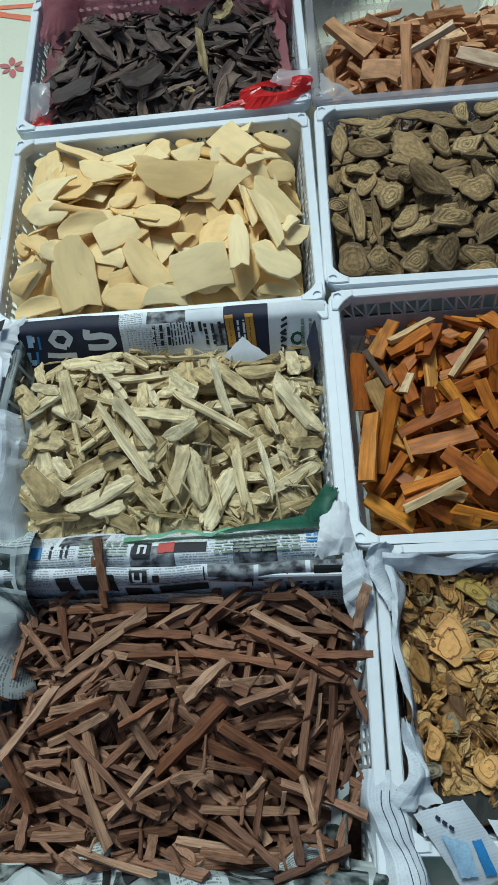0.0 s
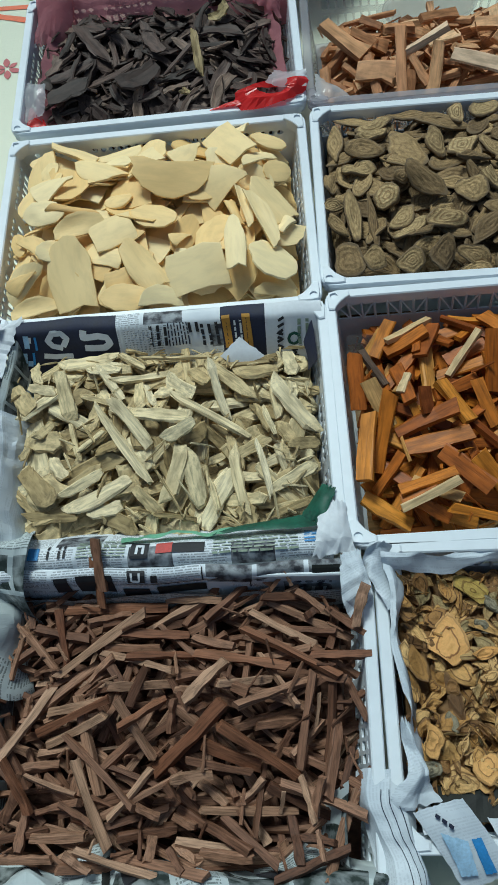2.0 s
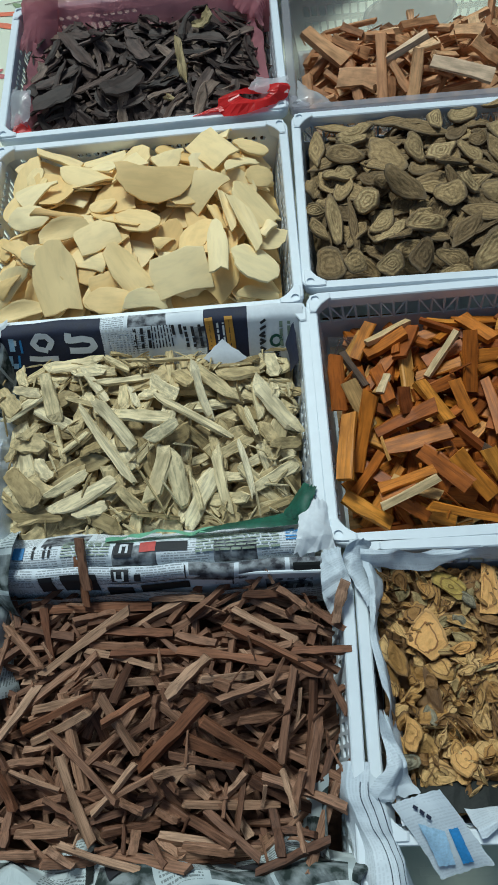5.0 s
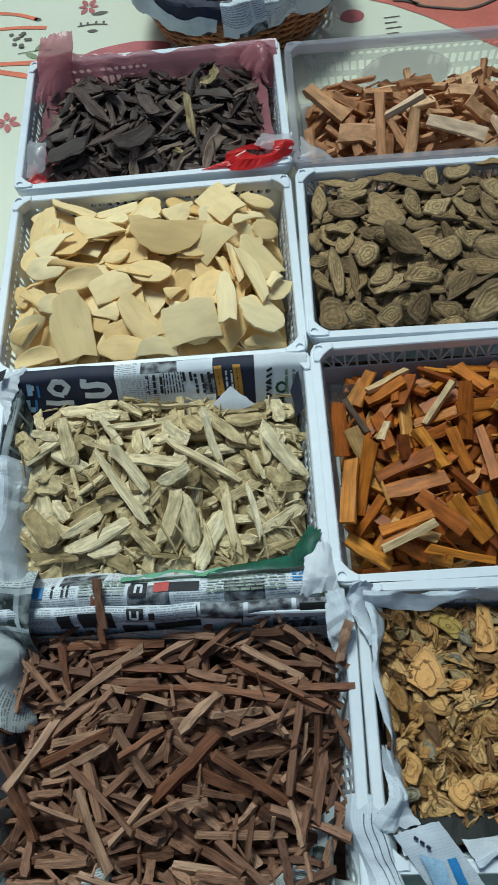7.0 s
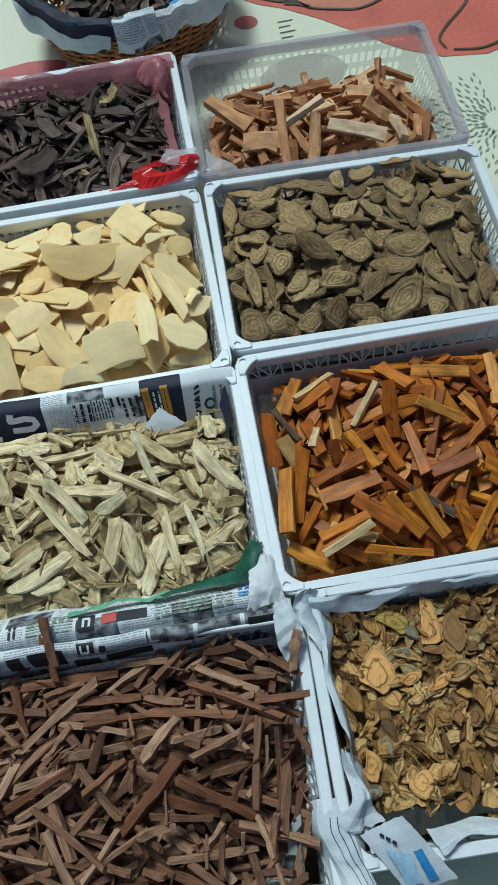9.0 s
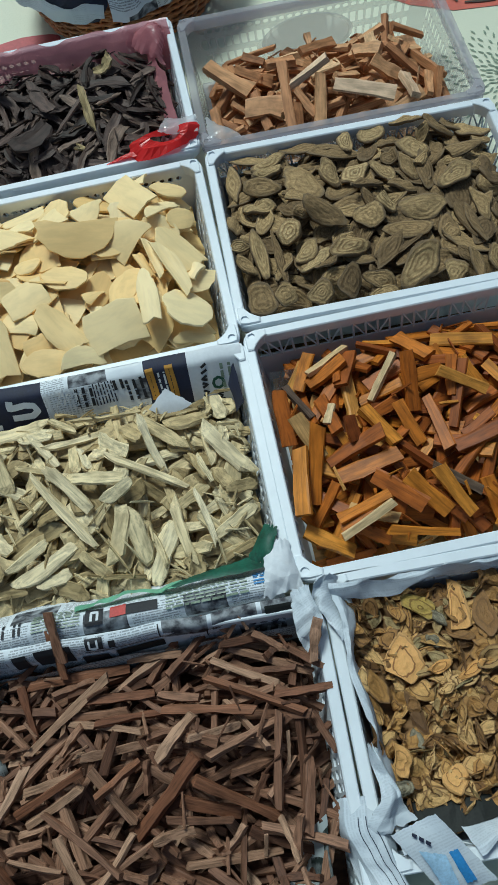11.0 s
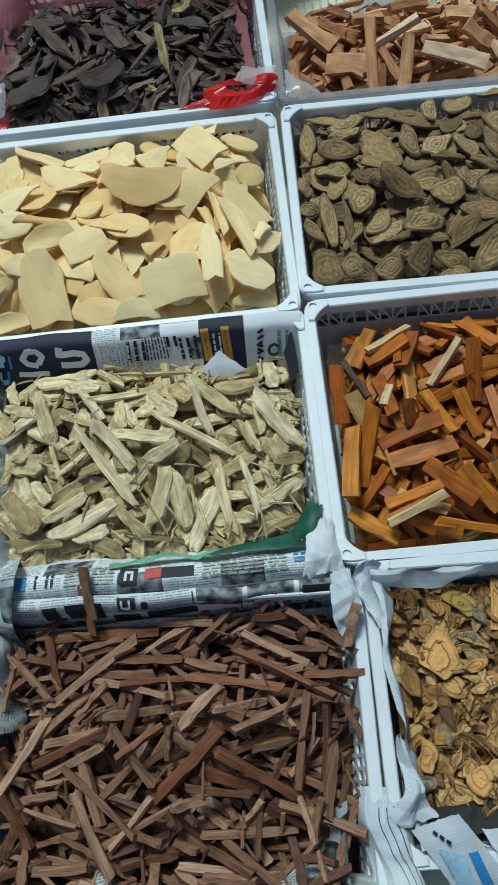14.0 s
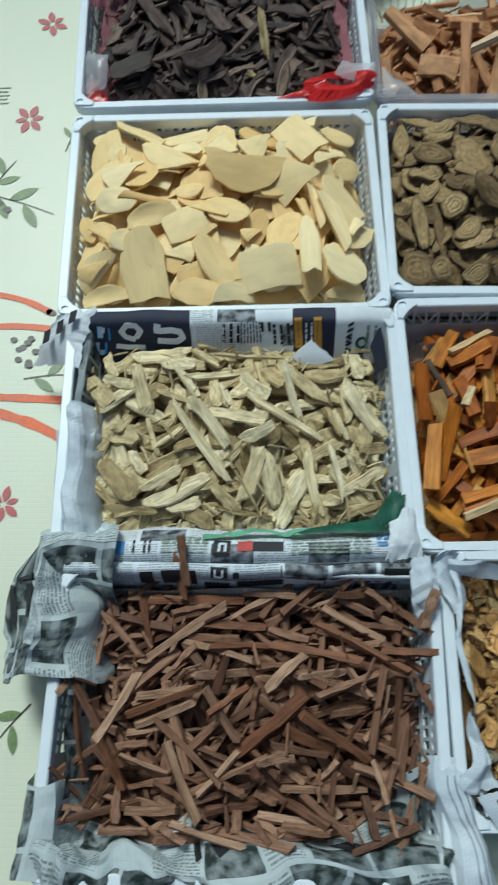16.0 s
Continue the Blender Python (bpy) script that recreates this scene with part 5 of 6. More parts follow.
variants = [me for group in CREAM_SHAPES.values() for me in group]
fill(heap("L3", 0.042, 0.020, 7, 0.028), "root_slice", "thin cream-coloured curved root slice", "root slice", "cream slices in a crate",
     variants, CREAM, sizes(0.036, 0.084, 0.028, 0.056, 0.002, 0.0032), 0, 165, CREAM_SLICES_A + CREAM_SLICES_B + CREAM_SLICES_C + CREAM_SLICES_D,
     [(CREAM_PALE, "paler cream root slice on top of the heap"), (CREAM_TAN, "tan-edged cream root slice on the heap")], "root_slice_underlayer", "packed cream root slices under the top layer", 0.004, 0.001, 0.8, shapes=CREAM_SHAPES)

BARK_ROWS = [
    (-0.196, 0.345, 0.061, 0.034, 42, 0), (-0.264, 0.426, 0.076, 0.025, -55, 0), (-0.179, 0.415, 0.063, 0.023, -67, 0), (-0.141, 0.33, 0.01, 0.015, 73, 1),
    (-0.095, 0.457, 0.029, 0.02, 27, 1), (-0.122, 0.383, 0.061, 0.013, -82, 1), (-0.236, 0.448, 0.045, 0.02, -70, 0), (-0.285, 0.332, 0.056, 0.034, 27, 0),
]
variants = [stick_mesh("bark_strip", BARK, 400 + k, 6, 0.16, 0.3, 0.4, True, 0.7) for k in range(14)]
fill(heap("L4", 0.058, 0.012, 9, 0.026), "bark_strip", "black dried bark strip lying in the heap", "bark strip", "black bark in a crate",
     variants, BARK, sizes(0.026, 0.07, 0.009, 0.022, 0.0018, 0.0035), 130, 210, BARK_ROWS,
     [(BARK_PALE, "pale yellowish inner piece among black bark")], "bark_strip_underlayer", "packed black bark under the top layer", 0, 0.001, 0.9, bits=60)

OCHRE_SLICES_A = [
    (0.2, -0.289, 0.021, 0.0192, -49, 0), (0.067, -0.308, 0.015, 0.013, -58, 0), (0.086, -0.31, 0.026, 0.0158, -74, 0), (0.105, -0.314, 0.027, 0.0073, -75, 0),
    (0.088, -0.332, 0.016, 0.01, 0, 0), (0.071, -0.336, 0.028, 0.0206, -38, 0), (0.064, -0.37, 0.025, 0.0132, -81, 0), (0.101, -0.398, 0.018, 0.012, -41, 0),
    (0.068, -0.404, 0.025, 0.0085, -69, 0), (0.084, -0.412, 0.021, 0.0094, 25, 0), (0.098, -0.428, 0.024, 0.0124, -75, 2), (0.122, -0.417, 0.01, 0.0067, -24, 0),
    (0.077, -0.46, 0.017, 0.0136, -147, 2), (0.1, -0.472, 0.022, 0.016, -22, 0), (0.107, -0.444, 0.016, 0.0148, -45, 0),
]
OCHRE_SLICES_B = [
    (0.139, -0.432, 0.025, 0.0168, -72, 0), (0.15, -0.43, 0.031, 0.0053, -81, 0), (0.056, -0.326, 0.021, 0.0136, -51, 0), (0.128, -0.468, 0.018, 0.0147, -56, 0),
    (0.134, -0.349, 0.017, 0.013, -59, 2), (0.143, -0.33, 0.017, 0.0108, -59, 2), (0.155, -0.408, 0.018, 0.0099, -41, 0), (0.124, -0.431, 0.017, 0.01, -36, 0),
    (0.062, -0.426, 0.016, 0.0098, 117, 0), (0.184, -0.334, 0.044, 0.0229, -99, 0), (0.079, -0.438, 0.03, 0.0215, -66, 1), (0.12, -0.459, 0.031, 0.0216, -75, 1),
    (0.131, -0.372, 0.028, 0.0139, 21, 1), (0.159, -0.379, 0.028, 0.0117, 21, 1), (0.129, -0.318, 0.04, 0.0233, -42, 3),
]
OCHRE_SLICES_C = [
    (0.16, -0.326, 0.068, 0.0229, -98, 1), (0.101, -0.364, 0.053, 0.037, -99, 1),
]
variants = [slice_mesh("ochre_slice", OCHRE, 500 + k, 2.2, 0.12, 0.75, 16, 1.8, (0.35, 0.7, 0.94, 1.0), 0.4) for k in range(22)]
fill(heap("R1", 0.058, 0.012, 11, 0.026), "ringed_slice", "thin ochre root slice with dark growth rings", "root slice", "ochre slices in a crate",
     variants, OCHRE, sizes(0.012, 0.040, 0.006, 0.022, 0.0010, 0.0018), 300, 320, OCHRE_SLICES_A + OCHRE_SLICES_B + OCHRE_SLICES_C,
     [(OCHRE_BRIGHT, "bright orange-yellow ringed root slice"), (OCHRE_GREY, "greyish weathered root slice"), (OCHRE_OLIVE, "olive-yellow ringed root slice")], "ringed_slice_underlayer", "packed ochre slices and crumbs", 0, 0.001, 0.95, bits=200)

ORANGE_LOWER = [
    (0.155, -0.044, 0.045, 0.01, -37, 0), (0.193, -0.051, 0.049, 0.017, -58, 0), (0.069, -0.203, 0.047, 0.013, 50, 0), (0.102, -0.218, 0.055, 0.013, 14, 0),
    (0.065, -0.164, 0.08, 0.016, -104, 0), (0.043, -0.183, 0.07, 0.016, -98, 0), (0.058, -0.239, 0.051, 0.017, -31, 0), (0.135, -0.138, 0.05, 0.017, -61, 0),
    (0.194, -0.206, 0.052, 0.01, -36, 2), (0.226, -0.169, 0.052, 0.016, 13, 0), (0.175, -0.097, 0.061, 0.015, -94, 0), (0.227, -0.106, 0.057, 0.013, -23, 0),
    (0.041, -0.109, 0.063, 0.018, -90, 0), (0.098, -0.062, 0.047, 0.018, 23, 0), (0.107, -0.139, 0.026, 0.016, -83, 0), (0.09, -0.117, 0.023, 0.009, -115, 1),
]
ORANGE_UPPER = [
    (0.062, -0.091, 0.047, 0.008, -63, 2), (0.101, -0.047, 0.055, 0.009, 31, 1), (0.152, -0.084, 0.054, 0.008, 50, 1), (0.153, -0.246, 0.072, 0.009, -7, 0),
    (0.102, -0.231, 0.059, 0.009, 21, 1), (0.189, -0.218, 0.056, 0.015, -60, 0), (0.165, -0.215, 0.054, 0.016, -48, 0), (0.138, -0.207, 0.057, 0.017, -46, 0),
    (0.194, -0.145, 0.063, 0.014, -85, 0), (0.167, -0.137, 0.049, 0.014, -70, 0), (0.116, -0.176, 0.063, 0.019, 11, 0), (0.108, -0.157, 0.063, 0.017, 15, 0),
]
variants = [stick_mesh("orange_stick", ORANGE, 600 + k, 3, 0.1, 0.03, 0.2) for k in range(16)]
fill(heap("R2", 0.033, 0.006, 13, 0.034), "orange_wood_stick", "flat orange-brown cut wooden stick", "wood stick", "orange sticks in a crate",
     variants, ORANGE, sizes(0.035, 0.08, 0.008, 0.017, 0.003, 0.006), 130, 195, ORANGE_LOWER + ORANGE_UPPER,
     [(ORANGE_PALE, "pale straw-coloured wooden stick"), (ORANGE_DARK, "dark grey-brown wooden stick")], "orange_wood_underlayer", "packed orange-brown sticks under the top layer", bits=40)

UMBER_SLICES_A = [
    (0.077, 0.25, 0.057, 0.0253, -12, 0), (0.044, 0.22, 0.056, 0.0211, -87, 0), (0.14, 0.256, 0.062, 0.0227, -20, 0), (0.298, 0.239, 0.045, 0.0199, -35, 0),
    (0.324, 0.247, 0.048, 0.0202, -22, 0), (0.262, 0.252, 0.04, 0.0179, -25, 0), (0.34, 0.216, 0.032, 0.03, -24, 0), (0.343, 0.236, 0.042, 0.0397, -36, 0),
    (0.263, 0.214, 0.04, 0.0446, -16, 1), (0.31, 0.197, 0.053, 0.0222, -4, 0), (0.233, 0.232, 0.029, 0.0192, -36, 0), (0.232, 0.202, 0.023, 0.0232, -40, 0),
    (0.22, 0.257, 0.038, 0.028, 0, 1), (0.09, 0.238, 0.054, 0.0181, 24, 1), (0.086, 0.218, 0.039, 0.0189, 19, 1),
]
UMBER_SLICES_B = [
    (0.165, 0.229, 0.065, 0.0273, -9, 0), (0.124, 0.191, 0.063, 0.0398, -52, 0), (0.157, 0.198, 0.045, 0.0224, -72, 1), (0.218, 0.186, 0.039, 0.0209, -58, 1),
    (0.247, 0.18, 0.039, 0.0206, -69, 0), (0.265, 0.172, 0.053, 0.0219, -92, 0), (0.074, 0.192, 0.048, 0.0242, -10, 0), (0.068, 0.168, 0.038, 0.0232, -11, 1),
    (0.108, 0.166, 0.046, 0.022, -51, 0), (0.192, 0.159, 0.042, 0.0196, 11, 0), (0.231, 0.156, 0.035, 0.0189, -24, 0), (0.187, 0.12, 0.035, 0.0347, -22, 0),
    (0.294, 0.096, 0.059, 0.0144, -77, 0), (0.3, 0.088, 0.062, 0.0126, -82, 0), (0.314, 0.116, 0.045, 0.0233, -76, 0),
]
UMBER_SLICES_C = [
    (0.339, 0.164, 0.041, 0.0232, -82, 0), (0.034, 0.155, 0.033, 0.0162, -83, 0), (0.033, 0.118, 0.026, 0.018, -4, 1), (0.032, 0.092, 0.035, 0.0153, -50, 0),
    (0.2, 0.074, 0.057, 0.0244, 49, 0), (0.226, 0.094, 0.054, 0.0303, -5, 0), (0.279, 0.05, 0.024, 0.015, -60, 0), (0.179, 0.038, 0.036, 0.0243, -21, 0),
    (0.182, 0.024, 0.036, 0.016, -2, 0), (0.271, 0.083, 0.021, 0.0262, -14, 0), (0.124, 0.056, 0.03, 0.01, 12, 0), (0.112, 0.132, 0.021, 0.0179, 11, 0),
    (0.154, 0.095, 0.026, 0.02, 28, 0), (0.262, 0.184, 0.034, 0.0158, 43, 0), (0.186, 0.267, 0.042, 0.0228, -102, 1),
]
UMBER_SLICES_D = [
    (0.186, 0.19, 0.041, 0.0321, 31, 1), (0.298, 0.16, 0.054, 0.0304, 30, 1), (0.205, 0.135, 0.038, 0.0223, -70, 1), (0.249, 0.123, 0.062, 0.0331, -2, 1),
    (0.134, 0.125, 0.063, 0.026, -35, 0), (0.056, 0.1, 0.077, 0.0172, -86, 1), (0.077, 0.09, 0.076, 0.0121, -87, 0), (0.095, 0.116, 0.034, 0.029, -21, 1),
    (0.116, 0.07, 0.047, 0.0165, 28, 1), (0.108, 0.086, 0.038, 0.0247, 40, 1), (0.154, 0.08, 0.064, 0.0263, 23, 1), (0.226, 0.044, 0.065, 0.0388, 41, 1),
    (0.26, 0.034, 0.034, 0.034, 0, 1), (0.286, 0.037, 0.043, 0.0174, -86, 0), (0.044, 0.038, 0.04, 0.0363, -43, 0),
]
UMBER_SLICES_E = [
    (0.073, 0.037, 0.027, 0.0316, -13, 0), (0.145, 0.036, 0.029, 0.0419, 2, 0), (0.112, 0.03, 0.03, 0.0312, -6, 1),
]
variants = [slice_mesh("umber_slice", UMBER, 700 + k, 0.8, 0.1, 0.15, 18, 0.55, (0.3, 0.6, 0.9, 1.0), 0.5) for k in range(20)]
fill(heap("R3", 0.056, 0.019, 15, 0.024), "grey_root_slice", "thick grey-brown oval root slice with rings", "root slice", "grey-brown slices in a crate",
     variants, UMBER, sizes(0.030, 0.056, 0.015, 0.028, 0.003, 0.005), 140, 245, UMBER_SLICES_A + UMBER_SLICES_B + UMBER_SLICES_C + UMBER_SLICES_D + UMBER_SLICES_E, [(UMBER_RINGED, "grey-brown oval root slice with clear pale rings")], "grey_root_underlayer", "packed grey-brown root slices", 0, 0.003, 0.95, beyond=0.006)

TAN_LOWER = [
    (0.198, 0.412, 0.042, 0.02, -165, 0), (0.103, 0.441, 0.054, 0.018, -16, 0), (0.226, 0.352, 0.04, 0.028, -23, 0), (0.253, 0.337, 0.023, 0.021, -131, 0),
    (0.271, 0.447, 0.041, 0.02, -94, 0), (0.331, 0.342, 0.052, 0.01, -108, 0), (0.319, 0.34, 0.053, 0.012, -104, 0), (0.14, 0.43, 0.038, 0.027, 0, 0),
    (0.073, 0.323, 0.046, 0.014, 10, 0), (0.044, 0.366, 0.06, 0.015, -88, 0), (0.159, 0.352, 0.043, 0.014, -61, 0), (0.256, 0.413, 0.047, 0.02, -43, 0),
    (0.27, 0.376, 0.041, 0.02, -29, 0), (0.291, 0.336, 0.054, 0.017, -89, 1), (0.176, 0.345, 0.078, 0.017, -102, 0), (0.232, 0.332, 0.079, 0.019, -23, 1),
]
TAN_UPPER = [
    (0.167, 0.383, 0.069, 0.018, 13, 1), (0.106, 0.367, 0.051, 0.035, -16, 0), (0.062, 0.426, 0.071, 0.031, -39, 0), (0.138, 0.361, 0.101, 0.015, -92, 0),
]
variants = [stick_mesh("tan_stick", TAN, 800 + k, 3, 0.14, 0.04, 0.25) for k in range(14)]
fill(heap("R4", 0.020, 0.008, 17, 0.042, 0.07), "tan_wood_stick", "chunky tan split wooden stick", "wood stick", "tan sticks in a basket",
     variants, TAN, sizes(0.03, 0.07, 0.008, 0.017, 0.005, 0.009), 70, 100, TAN_LOWER + TAN_UPPER,
     [(TAN_PALE, "pale cut face of a tan wooden stick")], "tan_wood_underlayer", "packed tan sticks under the top layer", bits=30)


# ---- paper and film linings ----
def lining(name, label, category="newspaper"):
    return tagged(new(name), label, category)


SHEETS = {}


def draped(root, name, material, path, profile, crumple=0.004, seed=0, steps=60, ragged=0.3, label=""):
    bm = bmesh.new()
    drape(bm, path, profile, crumple, seed, steps, ragged, (seed * 0.31, seed * 0.17))
    ob = part(name, bm, material, root, label)
    SHEETS[ob.name] = (path, profile, crumple, seed)
    return ob


def pen(page, material, pts, width, name="printed_bar", proud=0.0009):
    """A printed line on a draped page. pts: (x in the world, metres down the page's profile)."""
    path, profile, crumple, seed = SHEETS[page.name]
    lens = [math.hypot(b[0] - a[0], b[1] - a[1]) for a, b in zip(profile, profile[1:])]
    ways = sorted(path)
    out = -1 if path[0][0] < path[-1][0] else 1

    def at(x, d):
        y = float(np.interp(x, [p[0] for p in ways], [p[1] for p in ways]))
        k = 0
        while k < len(lens) - 1 and d > lens[k]:
            d -= lens[k]
            k += 1
        (o0, z0), (o1, z1) = profile[k], profile[k + 1]
        t = d / lens[k]
        co = Vector((x, y + out * (o0 + t * (o1 - o0)), z0 + t * (z1 - z0)))
        n = Vector((0, -out * (z1 - z0), o1 - o0)).normalized()
        return co + crease(co, crumple, seed) + n * proud

    fine = []
    for (x0, d0), (x1, d1) in zip(pts, pts[1:]):
        n = max(2, int(math.hypot(x1 - x0, d1 - d0) / 0.0015))
        fine += [(x0 + (x1 - x0) * k / n, d0 + (d1 - d0) * k / n) for k in range(n)]
    fine.append(pts[-1])
    bm = bmesh.new()
    wide = max(1, int(width / 0.002))
    rows = []
    for k, (x, d) in enumerate(fine):
        a, b = fine[max(k - 2, 0)], fine[min(k + 2, len(fine) - 1)]
        dx, dd = b[0] - a[0], b[1] - a[1]
        n = math.hypot(dx, dd) or 1
        rows.append([bm.verts.new(at(x - dd / n * width * q, max(0.0, d + dx / n * width * q))) for q in (i / wide - 0.5 for i in range(wide + 1))])
    for a, b in zip(rows, rows[1:]):
        for i in range(wide):
            bm.faces.new((a[i], b[i], b[i + 1], a[i + 1]))
    return part(name, bm, material, page)


def lines_of_text(page, material, x0, x1, d0, d1, pitch, seed, height=0.5, upright=False):
    """Unreadable small print: rows of short bars."""
    q = random.Random(seed)
    d = d0 if not upright else x0
    while d < (d1 if not upright else x1):
        a, end = (x0, x1) if not upright else (d0, d1)
        while a < end:
            b = min(end, a + q.uniform(0.003, 0.012))
            pen(page, material, [(a, d), (b, d)] if not upright else [(d, a), (d, b)], pitch * height, "printed_line")
            a = b + 0.0016
        d += pitch


def laid(root, name, material, corners, sag=0.0, crumple=0.004, seed=0, n=20, ragged=0.06, label=""):
    bm = bmesh.new()
    sheet(bm, corners, sag, crumple, seed, n, ragged)
    return part(name, bm, material, root, label)


# khaki crate
paper = lining("newspaper_lining", "printed newspaper lining folded over a crate of chips")
back = [(-0.045, 0.055), (-0.026, 0.082), (-0.014, 0.0985), (-0.004, 0.1), (0.001, 0.098)]
navy = draped(paper, "navy_page", NAVY, [(-0.202, -0.0165), (-0.322, -0.020)], back, 0.0025, 1, 40, 0, "navy printed page")
striped = draped(paper, "striped_page", NEWS, [(-0.0913, -0.0150), (-0.202, -0.0165)], back, 0.0025, 1, 40, 0)
dark = draped(paper, "dark_page", NAVY, [(-0.045, -0.0145), (-0.0913, -0.0150)], back, 0.0025, 1, 20, 0)
margin = draped(paper, "white_page", PAPER_WHITE, [(0.014, -0.0145), (-0.045, -0.0145)], back, 0.003, 1, 24, 0)

# large white characters, cut by the fold
pen(navy, PAPER_WHITE, [(-0.261, 0.035), (-0.2552, 0.0435), (-0.2603, 0.0501), (-0.2695, 0.0507), (-0.2759, 0.0435), (-0.2716, 0.0368), (-0.2613, 0.0332)], 0.0062)
pen(navy, PAPER_WHITE, [(-0.2367, 0.0514), (-0.2384, 0.0435), (-0.2227, 0.0446), (-0.2134, 0.0423), (-0.2106, 0.0356), (-0.2176, 0.0317), (-0.2384, 0.0329)], 0.0068)
pen(navy, PAPER_WHITE, [(-0.2832, 0.0264), (-0.2701, 0.024), (-0.252, 0.024)], 0.0060)
for k in range(9):
    x = -0.1993 + 0.0042 * k
    lines_of_text(striped, PAPER_WHITE, x, x + 0.002, 0.012, 0.052, 0.0042, k, 0.5, True)
for x in (-0.0846, -0.0635):
    pen(dark, GOLD_PRINT, [(x, 0.020), (x - 0.001, 0.056)], 0.0085)
    lines_of_text(dark, INK, x - 0.0008, x + 0.0012, 0.022, 0.052, 0.002, 3, 0.5, True)
lines_of_text(dark, PAPER_WHITE, -0.0766, -0.0695, 0.022, 0.05, 0.006, 9, 0.35, True)
# white torn page with rotated headings
lines_of_text(striped, INK, -0.165, -0.1477, 0.0278, 0.0507, 0.0075, 1, 0.42, True)
lines_of_text(striped, INK, -0.1233, -0.111, 0.0404, 0.052, 0.0075, 2, 0.42, True)
lines_of_text(striped, INK, -0.1108, -0.0948, 0.0246, 0.0507, 0.0075, 4, 0.42, True)
lines_of_text(striped, NAVY, -0.1466, -0.124, 0.0268, 0.0526, 0.0034, 12, 0.4, True)
pen(margin, GREEN_PRINT, [(-0.009, 0.0264), (-0.011, 0.0223), (-0.015, 0.0205), (-0.019, 0.0228), (-0.02, 0.027), (-0.018, 0.0311), (-0.014, 0.0326), (-0.01, 0.0305), (-0.009, 0.0264)], 0.0032)
for pts in ([(-0.0115, 0.001), (-0.019, 0.0022), (-0.012, 0.0044)], [(-0.0135, 0.001), (-0.014, 0.0039)], [(-0.012, 0.0062), (-0.0177, 0.0065), (-0.0138, 0.0102), (-0.0179, 0.0135), (-0.012, 0.0135)]):
    pen(margin, INK, pts, 0.0022)
for pts in ([(-0.0329, 0.0147), (-0.027, 0.0181), (-0.0321, 0.021)], [(-0.0322, 0.0246), (-0.0263, 0.027), (-0.0317, 0.0299)], [(-0.0254, 0.0323), (-0.0315, 0.0341), (-0.0256, 0.0371)], [(-0.0313, 0.0404), (-0.0247, 0.0435)], [(-0.0308, 0.047), (-0.025, 0.0501)]):
    pen(margin, INK, pts, 0.0030)
lines_of_text(margin, SAGE, -0.009, 0.0058, 0.0135, 0.047, 0.008, 21, 0.4, True)
scatter = random.Random(5)
for k in range(7):
    x = scatter.uniform(-0.318, -0.288)
    d = scatter.uniform(0.012, 0.045)
    pen(navy, (PALE_BLUE, PAPER_WHITE, BLUE_PRINT)[k % 3], [(x, d), (x + 0.001, d + scatter.uniform(0.006, 0.016))], scatter.uniform(0.002, 0.006))
draped(paper, "navy_edge", NAVY, [(0.016, -0.085), (0.016, -0.034)], [(-0.021, 0.072), (-0.015, 0.088), (-0.010, 0.098)], 0.004, 4, 24, 0.5)
front = [(-0.038, 0.066), (-0.024, 0.088), (-0.014, 0.1), (-0.003, 0.102), (0.003, 0.096), (0.0045, 0.075)]
fold = draped(paper, "front_fold", NEWS, [(-0.318, -0.286), (-0.15, -0.287), (0.010, -0.284)], front, 0.003, 6, 90, 0.15)
draped(paper, "pale_green_edge", PALE_GREEN, [(-0.185, -0.2865), (-0.14, -0.2865), (-0.075, -0.2855)], [(-0.027, 0.088), (-0.019, 0.0985)], 0.009, 8, 40, 1.3, "pale green printed edge of the page")
laid(paper, "green_edge", GREEN_PRINT, [(-0.100, -0.2665, 0.0995), (-0.088, -0.2615, 0.0965), (-0.014, -0.243, 0.088), (0.002, -0.2625, 0.1025)], 0.002, 0.006, 8, 20, 0.06, "dark green printed edge of the page")
laid(paper, "green_corner", GREEN_PRINT, [(-0.016, -0.245, 0.088), (0.008, -0.216, 0.092), (0.018, -0.224, 0.1), (0.002, -0.2625, 0.1025)], 0.004, 0.006, 8, 16, 0.08)
pen(fold, BLUE_PRINT, [(-0.266, 0.046), (-0.256, 0.046)], 0.013)
for x in (-0.247, -0.236, -0.231):
    lines_of_text(fold, INK, x, x + 0.004, 0.037, 0.052, 0.0052, 3, 0.45, True)
lines_of_text(fold, SAGE, -0.22, -0.176, 0.033, 0.053, 0.0031, 5, 0.4)
pen(fold, INK, [(-0.171, 0.046), (-0.154, 0.046)], 0.016)
pen(fold, PAPER_WHITE, [(-0.165, 0.051), (-0.165, 0.043), (-0.159, 0.043), (-0.159, 0.051)], 0.0026, proud=0.0018)
pen(fold, RED_PRINT, [(-0.147, 0.045), (-0.132, 0.045)], 0.011)
pen(fold, INK, [(-0.132, 0.046), (-0.104, 0.046)], 0.010)
lines_of_text(fold, SAGE, -0.097, -0.02, 0.036, 0.053, 0.0033, 8, 0.4)
lines_of_text(fold, BLUE_PRINT, -0.015, 0.011, 0.032, 0.05, 0.003, 11, 0.45)
laid(paper, "torn_corner", PAPER_WHITE, [(0.010, -0.238, 0.098), (0.026, -0.246, 0.100), (0.030, -0.290, 0.101), (-0.010, -0.286, 0.103)], 0.006, 0.013, 14, 28, 0.08)
